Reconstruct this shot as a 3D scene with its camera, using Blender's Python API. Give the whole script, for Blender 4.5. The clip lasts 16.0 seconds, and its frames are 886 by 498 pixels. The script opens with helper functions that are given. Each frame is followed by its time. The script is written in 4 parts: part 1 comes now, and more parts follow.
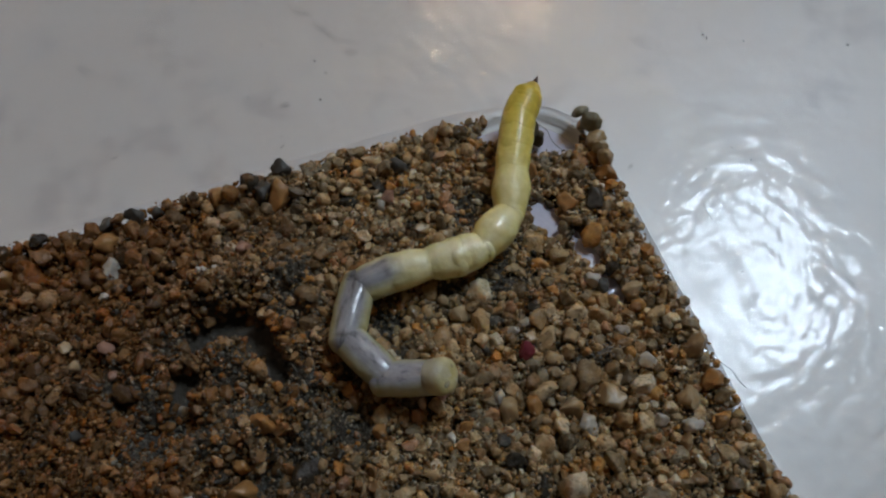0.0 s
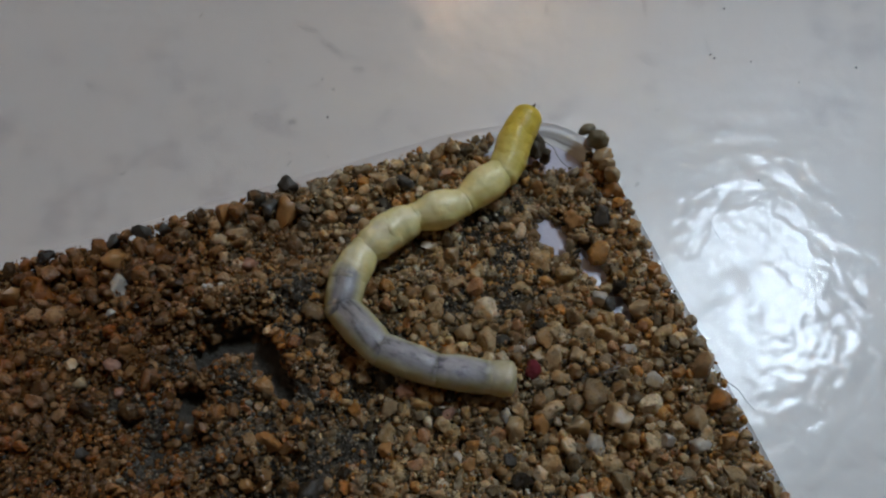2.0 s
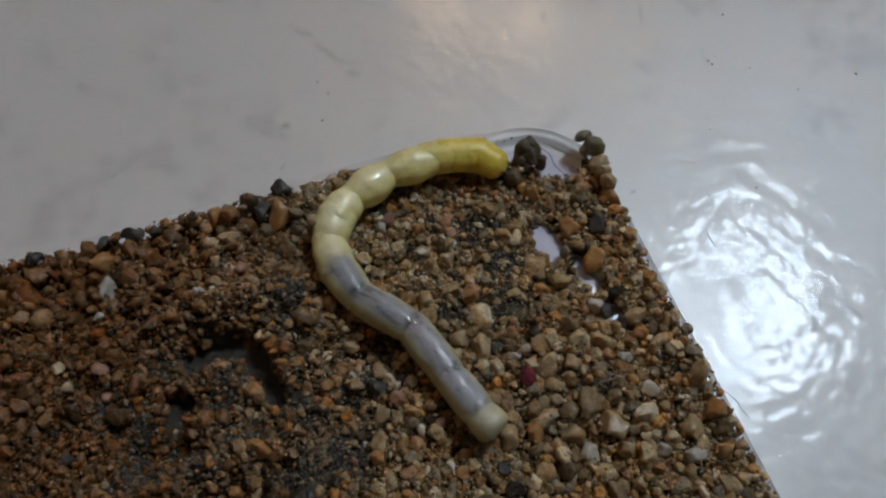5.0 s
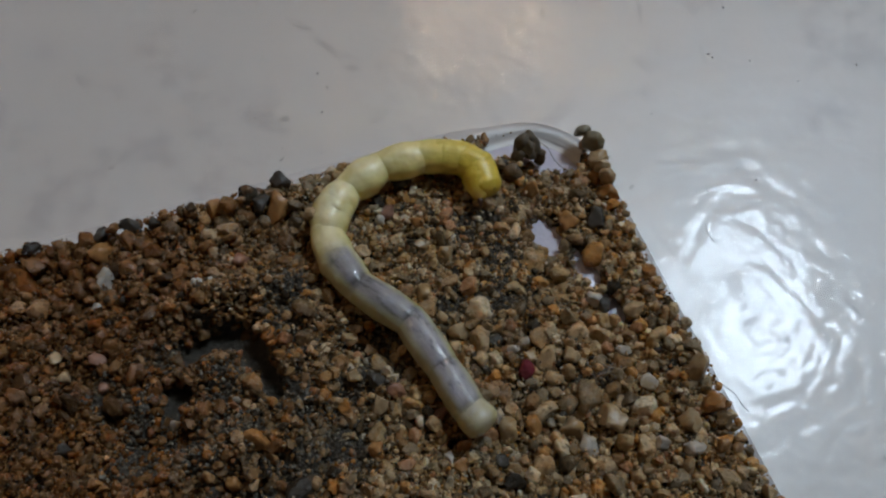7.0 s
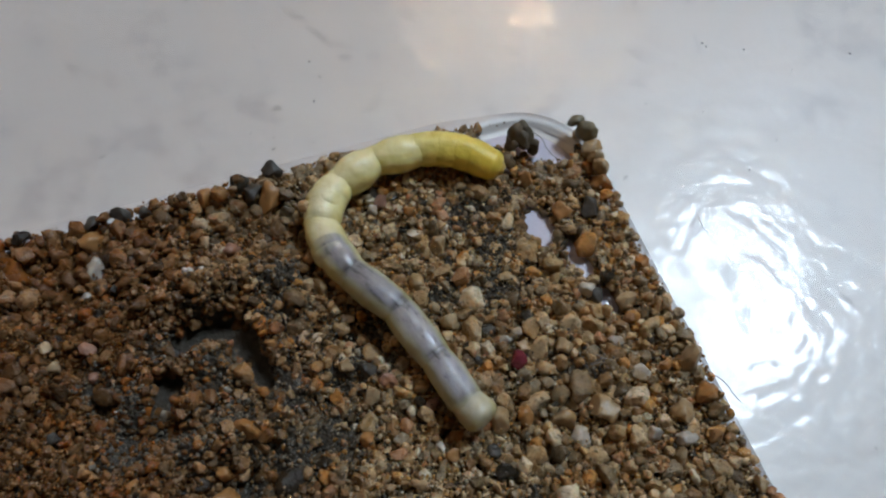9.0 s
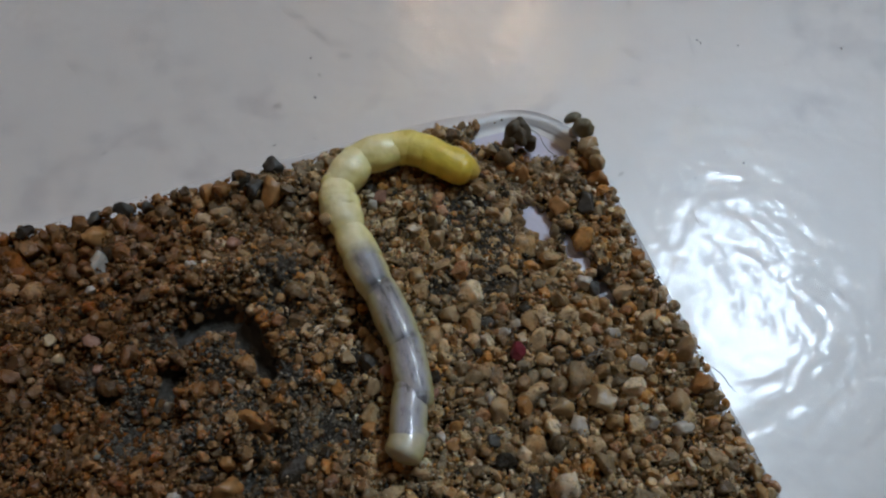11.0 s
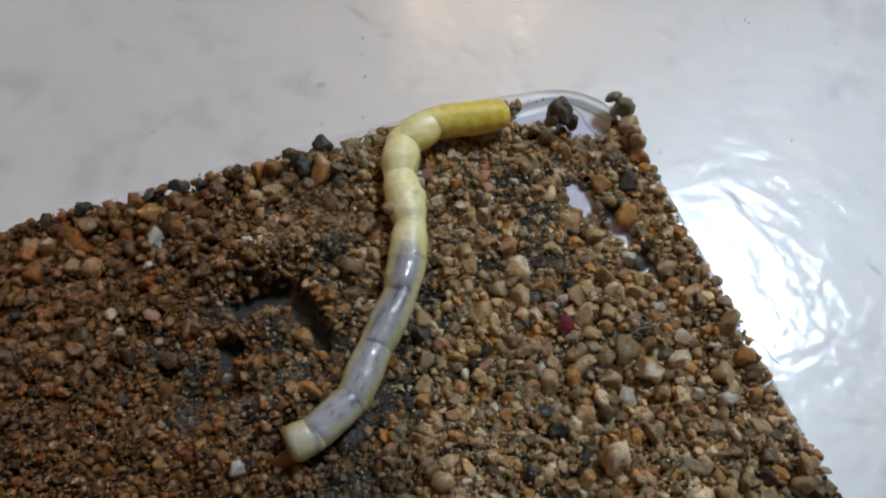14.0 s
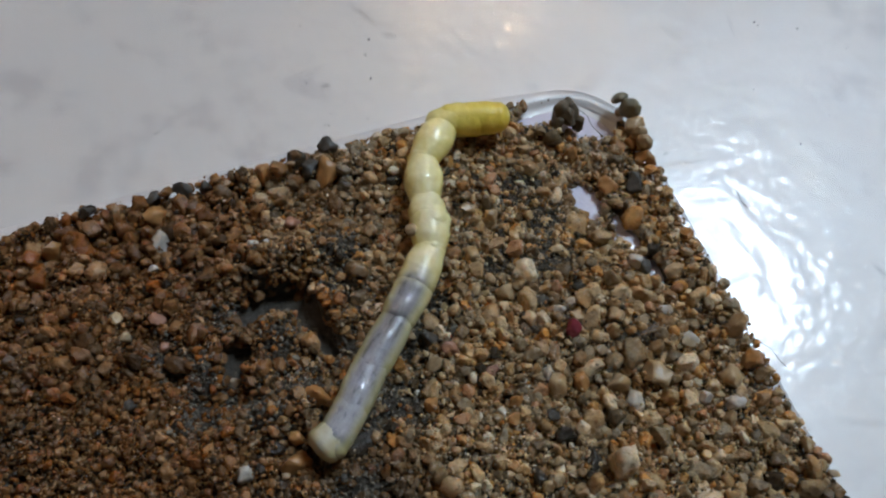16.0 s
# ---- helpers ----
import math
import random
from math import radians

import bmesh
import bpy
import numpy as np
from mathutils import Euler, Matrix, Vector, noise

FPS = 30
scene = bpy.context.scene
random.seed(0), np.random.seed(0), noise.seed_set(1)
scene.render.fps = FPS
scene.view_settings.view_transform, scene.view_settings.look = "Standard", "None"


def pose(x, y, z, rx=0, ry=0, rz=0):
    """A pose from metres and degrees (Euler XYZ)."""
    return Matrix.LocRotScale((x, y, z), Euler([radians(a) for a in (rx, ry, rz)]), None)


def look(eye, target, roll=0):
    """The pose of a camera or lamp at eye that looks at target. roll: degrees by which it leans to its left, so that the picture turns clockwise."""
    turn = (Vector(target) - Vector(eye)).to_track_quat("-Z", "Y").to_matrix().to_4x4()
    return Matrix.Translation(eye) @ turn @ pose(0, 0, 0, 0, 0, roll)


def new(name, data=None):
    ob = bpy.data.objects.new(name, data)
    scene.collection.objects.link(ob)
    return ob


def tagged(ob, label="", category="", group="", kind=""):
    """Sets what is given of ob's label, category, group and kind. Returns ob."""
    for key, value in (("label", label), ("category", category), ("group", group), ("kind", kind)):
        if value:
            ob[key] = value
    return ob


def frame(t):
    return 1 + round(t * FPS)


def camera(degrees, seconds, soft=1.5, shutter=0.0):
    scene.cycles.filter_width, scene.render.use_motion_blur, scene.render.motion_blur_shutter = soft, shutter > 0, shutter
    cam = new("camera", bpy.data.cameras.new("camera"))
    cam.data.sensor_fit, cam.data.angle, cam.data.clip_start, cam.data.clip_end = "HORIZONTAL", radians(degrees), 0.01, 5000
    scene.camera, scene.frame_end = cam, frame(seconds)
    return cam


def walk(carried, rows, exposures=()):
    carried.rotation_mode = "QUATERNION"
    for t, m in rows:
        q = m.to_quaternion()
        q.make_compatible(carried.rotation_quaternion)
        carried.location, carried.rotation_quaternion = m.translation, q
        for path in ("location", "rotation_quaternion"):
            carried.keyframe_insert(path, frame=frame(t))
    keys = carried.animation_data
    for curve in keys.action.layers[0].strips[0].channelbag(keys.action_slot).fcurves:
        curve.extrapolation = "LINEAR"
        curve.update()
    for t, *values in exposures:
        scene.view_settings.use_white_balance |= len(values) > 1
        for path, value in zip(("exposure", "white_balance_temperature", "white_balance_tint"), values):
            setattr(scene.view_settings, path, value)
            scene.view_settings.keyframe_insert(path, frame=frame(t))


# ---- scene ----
# A larva creeps over coarse sand in the corner of a small clear plastic box on a white table.
# The box's inner corner is at the origin; the back wall runs along x, the side wall along y.
cam = camera(56.0, 16.0, soft=2.2)
PATH = [
    (0, pose(-0.02527, -0.03544, 0.05295, 27.056, -1.288, -20.469)),
    (0.5, pose(-0.02530, -0.03514, 0.05298, 27.176, -1.156, -20.331)),
    (1, pose(-0.02530, -0.03482, 0.05309, 27.224, -1.176, -20.280)),
    (1.5, pose(-0.02540, -0.03481, 0.05323, 27.503, -1.275, -20.202)),
    (2, pose(-0.02519, -0.03488, 0.05321, 27.678, -1.106, -20.087)),
    (2.5, pose(-0.02503, -0.03454, 0.05314, 27.532, -1.150, -20.055)),
    (3, pose(-0.02521, -0.03465, 0.05303, 27.811, -1.359, -20.058)),
    (3.5, pose(-0.02519, -0.03469, 0.05298, 27.967, -1.408, -20.017)),
    (4, pose(-0.02513, -0.03462, 0.05292, 27.995, -1.475, -20.008)),
    (4.5, pose(-0.02524, -0.03469, 0.05272, 28.189, -1.689, -19.975)),
    (7, pose(-0.02598, -0.03546, 0.05198, 28.813, -2.389, -19.827)),
    (7.5, pose(-0.02594, -0.03556, 0.05206, 28.706, -2.515, -19.793)),
    (8, pose(-0.02595, -0.03559, 0.05174, 28.457, -2.672, -19.787)),
    (8.5, pose(-0.02564, -0.03558, 0.05161, 28.357, -2.479, -19.750)),
    (9, pose(-0.02574, -0.03559, 0.05169, 28.305, -2.670, -19.863)),
    (11.5, pose(-0.02720, -0.03661, 0.05224, 28.842, -3.299, -20.237)),
    (12, pose(-0.02774, -0.03629, 0.05268, 28.727, -3.480, -20.282)),
    (12.5, pose(-0.02810, -0.03655, 0.05295, 28.643, -3.483, -20.245)),
    (13, pose(-0.03035, -0.03546, 0.05332, 28.304, -3.846, -20.470)),
    (13.5, pose(-0.03026, -0.03508, 0.05282, 27.831, -3.878, -20.485)),
    (14, pose(-0.03038, -0.03622, 0.05278, 27.544, -3.235, -20.190)),
    (14.5, pose(-0.03100, -0.03627, 0.05267, 27.565, -3.485, -20.323)),
    (15, pose(-0.03077, -0.03577, 0.05280, 27.378, -3.504, -20.367)),
    (15.5, pose(-0.03097, -0.03544, 0.05276, 27.455, -3.478, -20.405)),
    (16, pose(-0.03099, -0.03522, 0.05280, 27.101, -3.566, -20.475)),
]
walk(cam, PATH, exposures=[
    (0.0, -0.32, 6500, 10), (7.0, -0.32, 6500, 10), (7.4, 0.18, 6400, 10), (8.0, 0.21, 6400, 10), (9.3, 0.21, 6400, 10),
    (10.5, 0.03, 6400, 10), (11.3, -0.17, 6300, 10), (11.5, 0.13, 6400, 10), (12.0, 0.29, 6400, 10), (12.6, 0.29, 6400, 10),
    (12.9, -0.29, 6050, 10), (13.6, -0.29, 6050, 10), (13.9, 0.36, 6400, 10), (15.0, 0.34, 6350, 10), (16.0, 0.31, 6250, 10)])

MM = 0.001
FLOOR_Z = -1.6      # top of the box's floor, mm
TABLE_Z = -2.7      # tabletop, mm
DRAFT = 0.28        # walls lean outwards, mm per mm of height
BOX_X, BOX_Y = -80.0, -60.0
CORNER_R = 5.8

# ---- light ----
world = bpy.data.worlds.new("world")
scene.world = world
world.use_nodes = True
wn = world.node_tree.nodes
sky = wn.new("ShaderNodeTexSky")
sky.sky_type = "NISHITA"
sky.sun_disc = False
sky.sun_elevation, sky.sun_rotation = radians(35), radians(-60)
world.node_tree.links.new(sky.outputs[0], wn["Background"].inputs[0])
wn["Background"].inputs[1].default_value = 0.1


def area_lamp(name, m, sx, sy, watts, colour):
    data = bpy.data.lights.new(name, "AREA")
    data.shape, data.size, data.size_y, data.energy, data.color = "RECTANGLE", sx, sy, watts, colour
    ob = new(name, data)
    ob.matrix_world = m
    return ob


WIN_X = 0.50
area_lamp("window_daylight", look((WIN_X + 0.01, 0.24, 0.91), (WIN_X - 1, 0.05, 0.0)), 0.20, 0.27, 10.0, (0.69, 0.857, 1.0))


# ---- materials ----
def material(name):
    m = bpy.data.materials.new(name)
    m.use_nodes = True
    t = m.node_tree
    return m, t, t.nodes["Principled BSDF"]


def node(t, kind, **values):
    n = t.nodes.new(kind)
    for key, v in values.items():
        n.inputs[key.replace("_", " ")].default_value = v
    return n


def noise_node(t, scale, detail=4, rough=0.55, coords=None):
    n = node(t, "ShaderNodeTexNoise", Scale=scale, Detail=detail, Roughness=rough)
    if coords is None:
        coords = t.nodes.new("ShaderNodeTexCoord").outputs["Object"]
    t.links.new(coords, n.inputs["Vector"])
    return n


def ramp(t, source, stops, mode="LINEAR"):
    r = t.nodes.new("ShaderNodeValToRGB")
    r.color_ramp.interpolation = mode
    els = r.color_ramp.elements
    while len(els) < len(stops):
        els.new(0.5)
    for e, (p, c) in zip(els, stops):
        e.position, e.color = p, (*c, 1) if len(c) == 3 else c
    t.links.new(source, r.inputs[0])
    return r


def mix(t, a, b, fac, mode="MIX"):
    n = t.nodes.new("ShaderNodeMix")
    n.data_type, n.blend_type = "RGBA", mode
    for slot, v in ((0, fac), (6, a), (7, b)):
        if isinstance(v, bpy.types.NodeSocket):
            t.links.new(v, n.inputs[slot])
        else:
            n.inputs[slot].default_value = v if slot == 0 else (*v, 1)
    return n.outputs[2]


def bump(t, bsdf, height, strength, distance):
    n = t.nodes.new("ShaderNodeBump")
    n.inputs["Strength"].default_value, n.inputs["Distance"].default_value = strength, distance
    t.links.new(height, n.inputs["Height"])
    t.links.new(n.outputs[0], bsdf.inputs["Normal"])
    return n


def lacquer(name, lo, hi, smudges=()):
    """White lacquer: a hazy base under a clear, rippled coat, with smudges (x, y, radii, turn, strength; mm) and specks of dirt."""
    m, t, b = material(name)
    pos = t.nodes.new("ShaderNodeNewGeometry").outputs["Position"]
    c = mix(t, lo, hi, noise_node(t, 35, 3, 0.55, pos).outputs[0])
    haze = ramp(t, noise_node(t, 210, 4, 0.65, pos).outputs[0], [(0.0, (1, 1, 1)), (0.55, (1, 1, 1)), (0.70, (0.76, 0.76, 0.79))])
    c = mix(t, c, haze.outputs[0], 0.8, "MULTIPLY")
    speck = ramp(t, noise_node(t, 900, 1, 0.5, pos).outputs[0], [(0.0, (1, 1, 1)), (0.785, (1, 1, 1)), (0.81, (0.6, 0.6, 0.6))])
    c = mix(t, c, speck.outputs[0], 0.8, "MULTIPLY")
    fuzz = noise_node(t, 900, 3, 0.7, pos)
    for x, y, rx, ry, turn, strength in smudges:
        place = node(t, "ShaderNodeMapping", Location=(x * MM, y * MM, 0), Rotation=(0, 0, radians(turn)), Scale=(rx * MM, ry * MM, 1))
        place.vector_type = "TEXTURE"
        t.links.new(pos, place.inputs["Vector"])
        flat = node(t, "ShaderNodeVectorMath")
        flat.operation = "MULTIPLY"
        flat.inputs[1].default_value = (1, 1, 0)
        t.links.new(place.outputs[0], flat.inputs[0])
        far = t.nodes.new("ShaderNodeVectorMath")
        far.operation = "LENGTH"
        t.links.new(flat.outputs[0], far.inputs[0])
        add = node(t, "ShaderNodeMath")
        add.operation = "MULTIPLY_ADD"
        add.inputs[1].default_value = 0.9
        t.links.new(fuzz.outputs[0], add.inputs[0])
        half = node(t, "ShaderNodeMath")
        half.operation = "MULTIPLY"
        half.inputs[1].default_value = 0.45
        t.links.new(far.outputs["Value"], half.inputs[0])
        t.links.new(half.outputs[0], add.inputs[2])
        v = 1 - strength
        spot = ramp(t, add.outputs[0], [(0.45, (v, v, v * 1.02)), (0.95, (1, 1, 1))], "EASE")
        c = mix(t, c, spot.outputs[0], 1.0, "MULTIPLY")
    t.links.new(c, b.inputs["Base Color"])
    b.inputs["Roughness"].default_value = 0.45
    b.inputs["IOR"].default_value = 1.7
    b.inputs["Specular IOR Level"].default_value = 0.9
    b.inputs["Coat Weight"].default_value = 0.42
    b.inputs["Coat Roughness"].default_value = 0.08
    fine = noise_node(t, 700, 1.6, 0.55, pos)
    swell = noise_node(t, 330, 1.0, 0.5, pos)
    both = mix(t, fine.outputs[0], swell.outputs[0], 0.5)
    peel = node(t, "ShaderNodeBump", Strength=1.0, Distance=0.000125)
    t.links.new(both, peel.inputs["Height"])
    t.links.new(peel.outputs[0], b.inputs["Coat Normal"])
    t.links.new(peel.outputs[0], b.inputs["Normal"])
    return m


def clear_plastic():
    m, t, b = material("clear_plastic")
    t.nodes.remove(b)
    clear = t.nodes.new("ShaderNodeBsdfTransparent")
    clear.inputs[0].default_value = (0.96, 0.965, 0.97, 1)
    gloss = node(t, "ShaderNodeBsdfGlossy", Roughness=0.06)
    facing = t.nodes.new("ShaderNodeLayerWeight")
    power = t.nodes.new("ShaderNodeMath")
    power.operation = "POWER"
    t.links.new(facing.outputs["Facing"], power.inputs[0])
    power.inputs[1].default_value = 5.0
    fres = t.nodes.new("ShaderNodeMath")
    fres.operation = "MULTIPLY_ADD"
    t.links.new(power.outputs[0], fres.inputs[0])
    fres.inputs[1].default_value, fres.inputs[2].default_value = 0.6, 0.03
    wave = noise_node(t, 160, 2)
    bm_ = node(t, "ShaderNodeBump", Strength=0.25, Distance=0.0005)
    t.links.new(wave.outputs[0], bm_.inputs["Height"])
    t.links.new(bm_.outputs[0], gloss.inputs["Normal"])
    mx = t.nodes.new("ShaderNodeMixShader")
    for i, s in enumerate((fres, clear, gloss)):
        t.links.new(s.outputs[0], mx.inputs[i])
    t.links.new(mx.outputs[0], t.nodes["Material Output"].inputs[0])
    return m


def frosted_base():
    m, t, b = material("milky_plastic_base")
    n = noise_node(t, 250, 3)
    t.links.new(mix(t, (0.62, 0.60, 0.72), (0.72, 0.70, 0.82), n.outputs[0]), b.inputs["Base Color"])
    b.inputs["Roughness"].default_value = 0.12
    bump(t, b, noise_node(t, 900, 2).outputs[0], 0.3, 0.0002)
    return m


def grain_material():
    m, t, b = material("river_sand_grain")
    geo = t.nodes.new("ShaderNodeNewGeometry")
    info = t.nodes.new("ShaderNodeObjectInfo")
    add = t.nodes.new("ShaderNodeMath")
    add.operation = "ADD"
    t.links.new(geo.outputs["Random Per Island"], add.inputs[0])
    t.links.new(info.outputs["Random"], add.inputs[1])
    fr = t.nodes.new("ShaderNodeMath")
    fr.operation = "FRACT"
    t.links.new(add.outputs[0], fr.inputs[0])
    col = ramp(t, fr.outputs[0], [
        (0.00, (0.050, 0.042, 0.032)), (0.04, (0.150, 0.110, 0.064)), (0.10, (0.285, 0.215, 0.128)),
        (0.21, (0.455, 0.310, 0.165)), (0.33, (0.330, 0.205, 0.100)), (0.42, (0.58, 0.31, 0.10)),
        (0.50, (0.560, 0.410, 0.235)), (0.64, (0.315, 0.255, 0.168)), (0.74, (0.500, 0.370, 0.205)),
        (0.82, (0.50, 0.28, 0.15)), (0.86, (0.70, 0.54, 0.34)), (0.94, (0.80, 0.68, 0.50))], "CONSTANT")
    pos = geo.outputs["Position"]
    mott = noise_node(t, 1300, 5, 0.7, pos)
    c = mix(t, (0.30, 0.28, 0.26), (1.5, 1.45, 1.4), mott.outputs[0])
    c = mix(t, col.outputs[0], c, 1.0, "MULTIPLY")
    stain = ramp(t, noise_node(t, 700, 3, 0.6, pos).outputs[0], [(0.48, (0, 0, 0)), (0.65, (0.6, 0.6, 0.6))])
    rusty = mix(t, c, (1.12, 0.82, 0.47), 1.0, "MULTIPLY")
    c = mix(t, c, rusty, stain.outputs[0])
    specks = ramp(t, noise_node(t, 3300, 2, 0.5, pos).outputs[0], [(0.0, (0.16, 0.14, 0.12)), (0.33, (0.3, 0.27, 0.25)), (0.42, (1, 1, 1))])
    c = mix(t, c, specks.outputs[0], 0.6, "MULTIPLY")
    damp = ramp(t, noise_node(t, 95, 3, 0.5, pos).outputs[0], [(0.52, (0, 0, 0)), (0.68, (0.75, 0.75, 0.75))])
    c = mix(t, c, (0.07, 0.058, 0.04), damp.outputs[0])
    sep = t.nodes.new("ShaderNodeSeparateXYZ")
    t.links.new(pos, sep.inputs[0])
    wob = t.nodes.new("ShaderNodeMath")
    wob.operation = "MULTIPLY_ADD"
    t.links.new(noise_node(t, 120, 3, 0.6, pos).outputs[0], wob.inputs[0])
    wob.inputs[1].default_value = 0.022
    t.links.new(sep.outputs[0], wob.inputs[2])
    # Darker and redder towards the left: damp sand plus light falloff, both in the colour.
    wet = t.nodes.new("ShaderNodeMapRange")
    wet.inputs[1].default_value, wet.inputs[2].default_value = -0.024, -0.008
    wet.inputs[3].default_value, wet.inputs[4].default_value = 1.0, 0.0
    t.links.new(wob.outputs[0], wet.inputs[0])
    soaked_dim = mix(t, c, (0.52, 0.36, 0.24), 1.0, "MULTIPLY")
    c = mix(t, c, soaked_dim, wet.outputs[0])
    t.links.new(c, b.inputs["Base Color"])
    r = ramp(t, noise_node(t, 800, 2, 0.5, pos).outputs[0], [(0.3, (0.09,) * 3), (0.7, (0.38,) * 3)])
    t.links.new(r.outputs[0], b.inputs["Roughness"])
    b.inputs["Subsurface Weight"].default_value = 0.3
    b.inputs["Subsurface Radius"].default_value = (1.0, 0.65, 0.35)
    b.inputs["Subsurface Scale"].default_value = 0.0006
    bump(t, b, mott.outputs[0], 1.0, 0.00025)
    return m


def stone(name, colour, rough=0.35, clear=0.0):
    """One distinct grain's material: mottled, faintly see-through quartz or dark mineral."""
    m, t, b = material(name)
    pos = t.nodes.new("ShaderNodeNewGeometry").outputs["Position"]
    n = noise_node(t, 1300, 5, 0.7, pos)
    c = mix(t, [v * 0.35 for v in colour], [min(0.9, v * 1.5) for v in colour], n.outputs[0])
    stain = ramp(t, noise_node(t, 700, 3, 0.6, pos).outputs[0], [(0.49, (1, 1, 1)), (0.66, (1.0, 0.82, 0.52))])
    c = mix(t, c, stain.outputs[0], 0.8, "MULTIPLY")
    specks = ramp(t, noise_node(t, 3300, 2, 0.5, pos).outputs[0], [(0.0, (0.25, 0.22, 0.2)), (0.38, (1, 1, 1))])
    t.links.new(mix(t, c, specks.outputs[0], 0.7, "MULTIPLY"), b.inputs["Base Color"])
    b.inputs["Roughness"].default_value = rough
    if clear:
        b.inputs["Subsurface Weight"].default_value = clear
        b.inputs["Subsurface Radius"].default_value = (1.0, 0.7, 0.45)
        b.inputs["Subsurface Scale"].default_value = 0.0004
    bump(t, b, n.outputs[0], 0.5, 0.0001)
    return m


def fines_material():
    m, t, b = material("shaded_damp_fines")
    n = noise_node(t, 2600, 5, 0.7)
    big = noise_node(t, 160, 3)
    # Damp fines, coloured darker still for the shade in gaps and hollow.
    a = mix(t, (0.02, 0.016, 0.012), (0.12, 0.088, 0.056), n.outputs[0])
    t.links.new(mix(t, a, (0.06, 0.056, 0.05), big.outputs[0]), b.inputs["Base Color"])
    b.inputs["Roughness"].default_value = 0.3
    bump(t, b, n.outputs[0], 0.9, 0.0004)
    return m


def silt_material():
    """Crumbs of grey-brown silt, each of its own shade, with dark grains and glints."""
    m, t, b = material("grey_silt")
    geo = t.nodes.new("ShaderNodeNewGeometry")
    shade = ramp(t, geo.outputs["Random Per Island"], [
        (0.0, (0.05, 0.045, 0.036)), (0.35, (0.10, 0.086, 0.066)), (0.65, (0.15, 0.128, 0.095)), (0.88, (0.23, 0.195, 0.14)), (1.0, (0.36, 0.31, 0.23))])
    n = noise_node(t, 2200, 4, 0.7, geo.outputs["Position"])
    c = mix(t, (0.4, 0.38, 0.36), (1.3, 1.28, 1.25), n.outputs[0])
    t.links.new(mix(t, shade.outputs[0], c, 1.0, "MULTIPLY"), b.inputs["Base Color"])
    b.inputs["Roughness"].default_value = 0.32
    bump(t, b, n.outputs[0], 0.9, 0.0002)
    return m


def plain(name, colour, rough=0.6, emit=0.0, metal=0.0, vary=0.12, scale=40):
    m, t, b = material(name)
    n = noise_node(t, scale, 4)
    lo = [v * (1 - vary) for v in colour]
    hi = [v * (1 + vary) for v in colour]
    t.links.new(mix(t, lo, hi, n.outputs[0]), b.inputs["Base Color"])
    b.inputs["Roughness"].default_value, b.inputs["Metallic"].default_value = rough, metal
    if emit:
        b.inputs["Emission Color"].default_value = (*colour, 1)
        b.inputs["Emission Strength"].default_value = emit
    return m


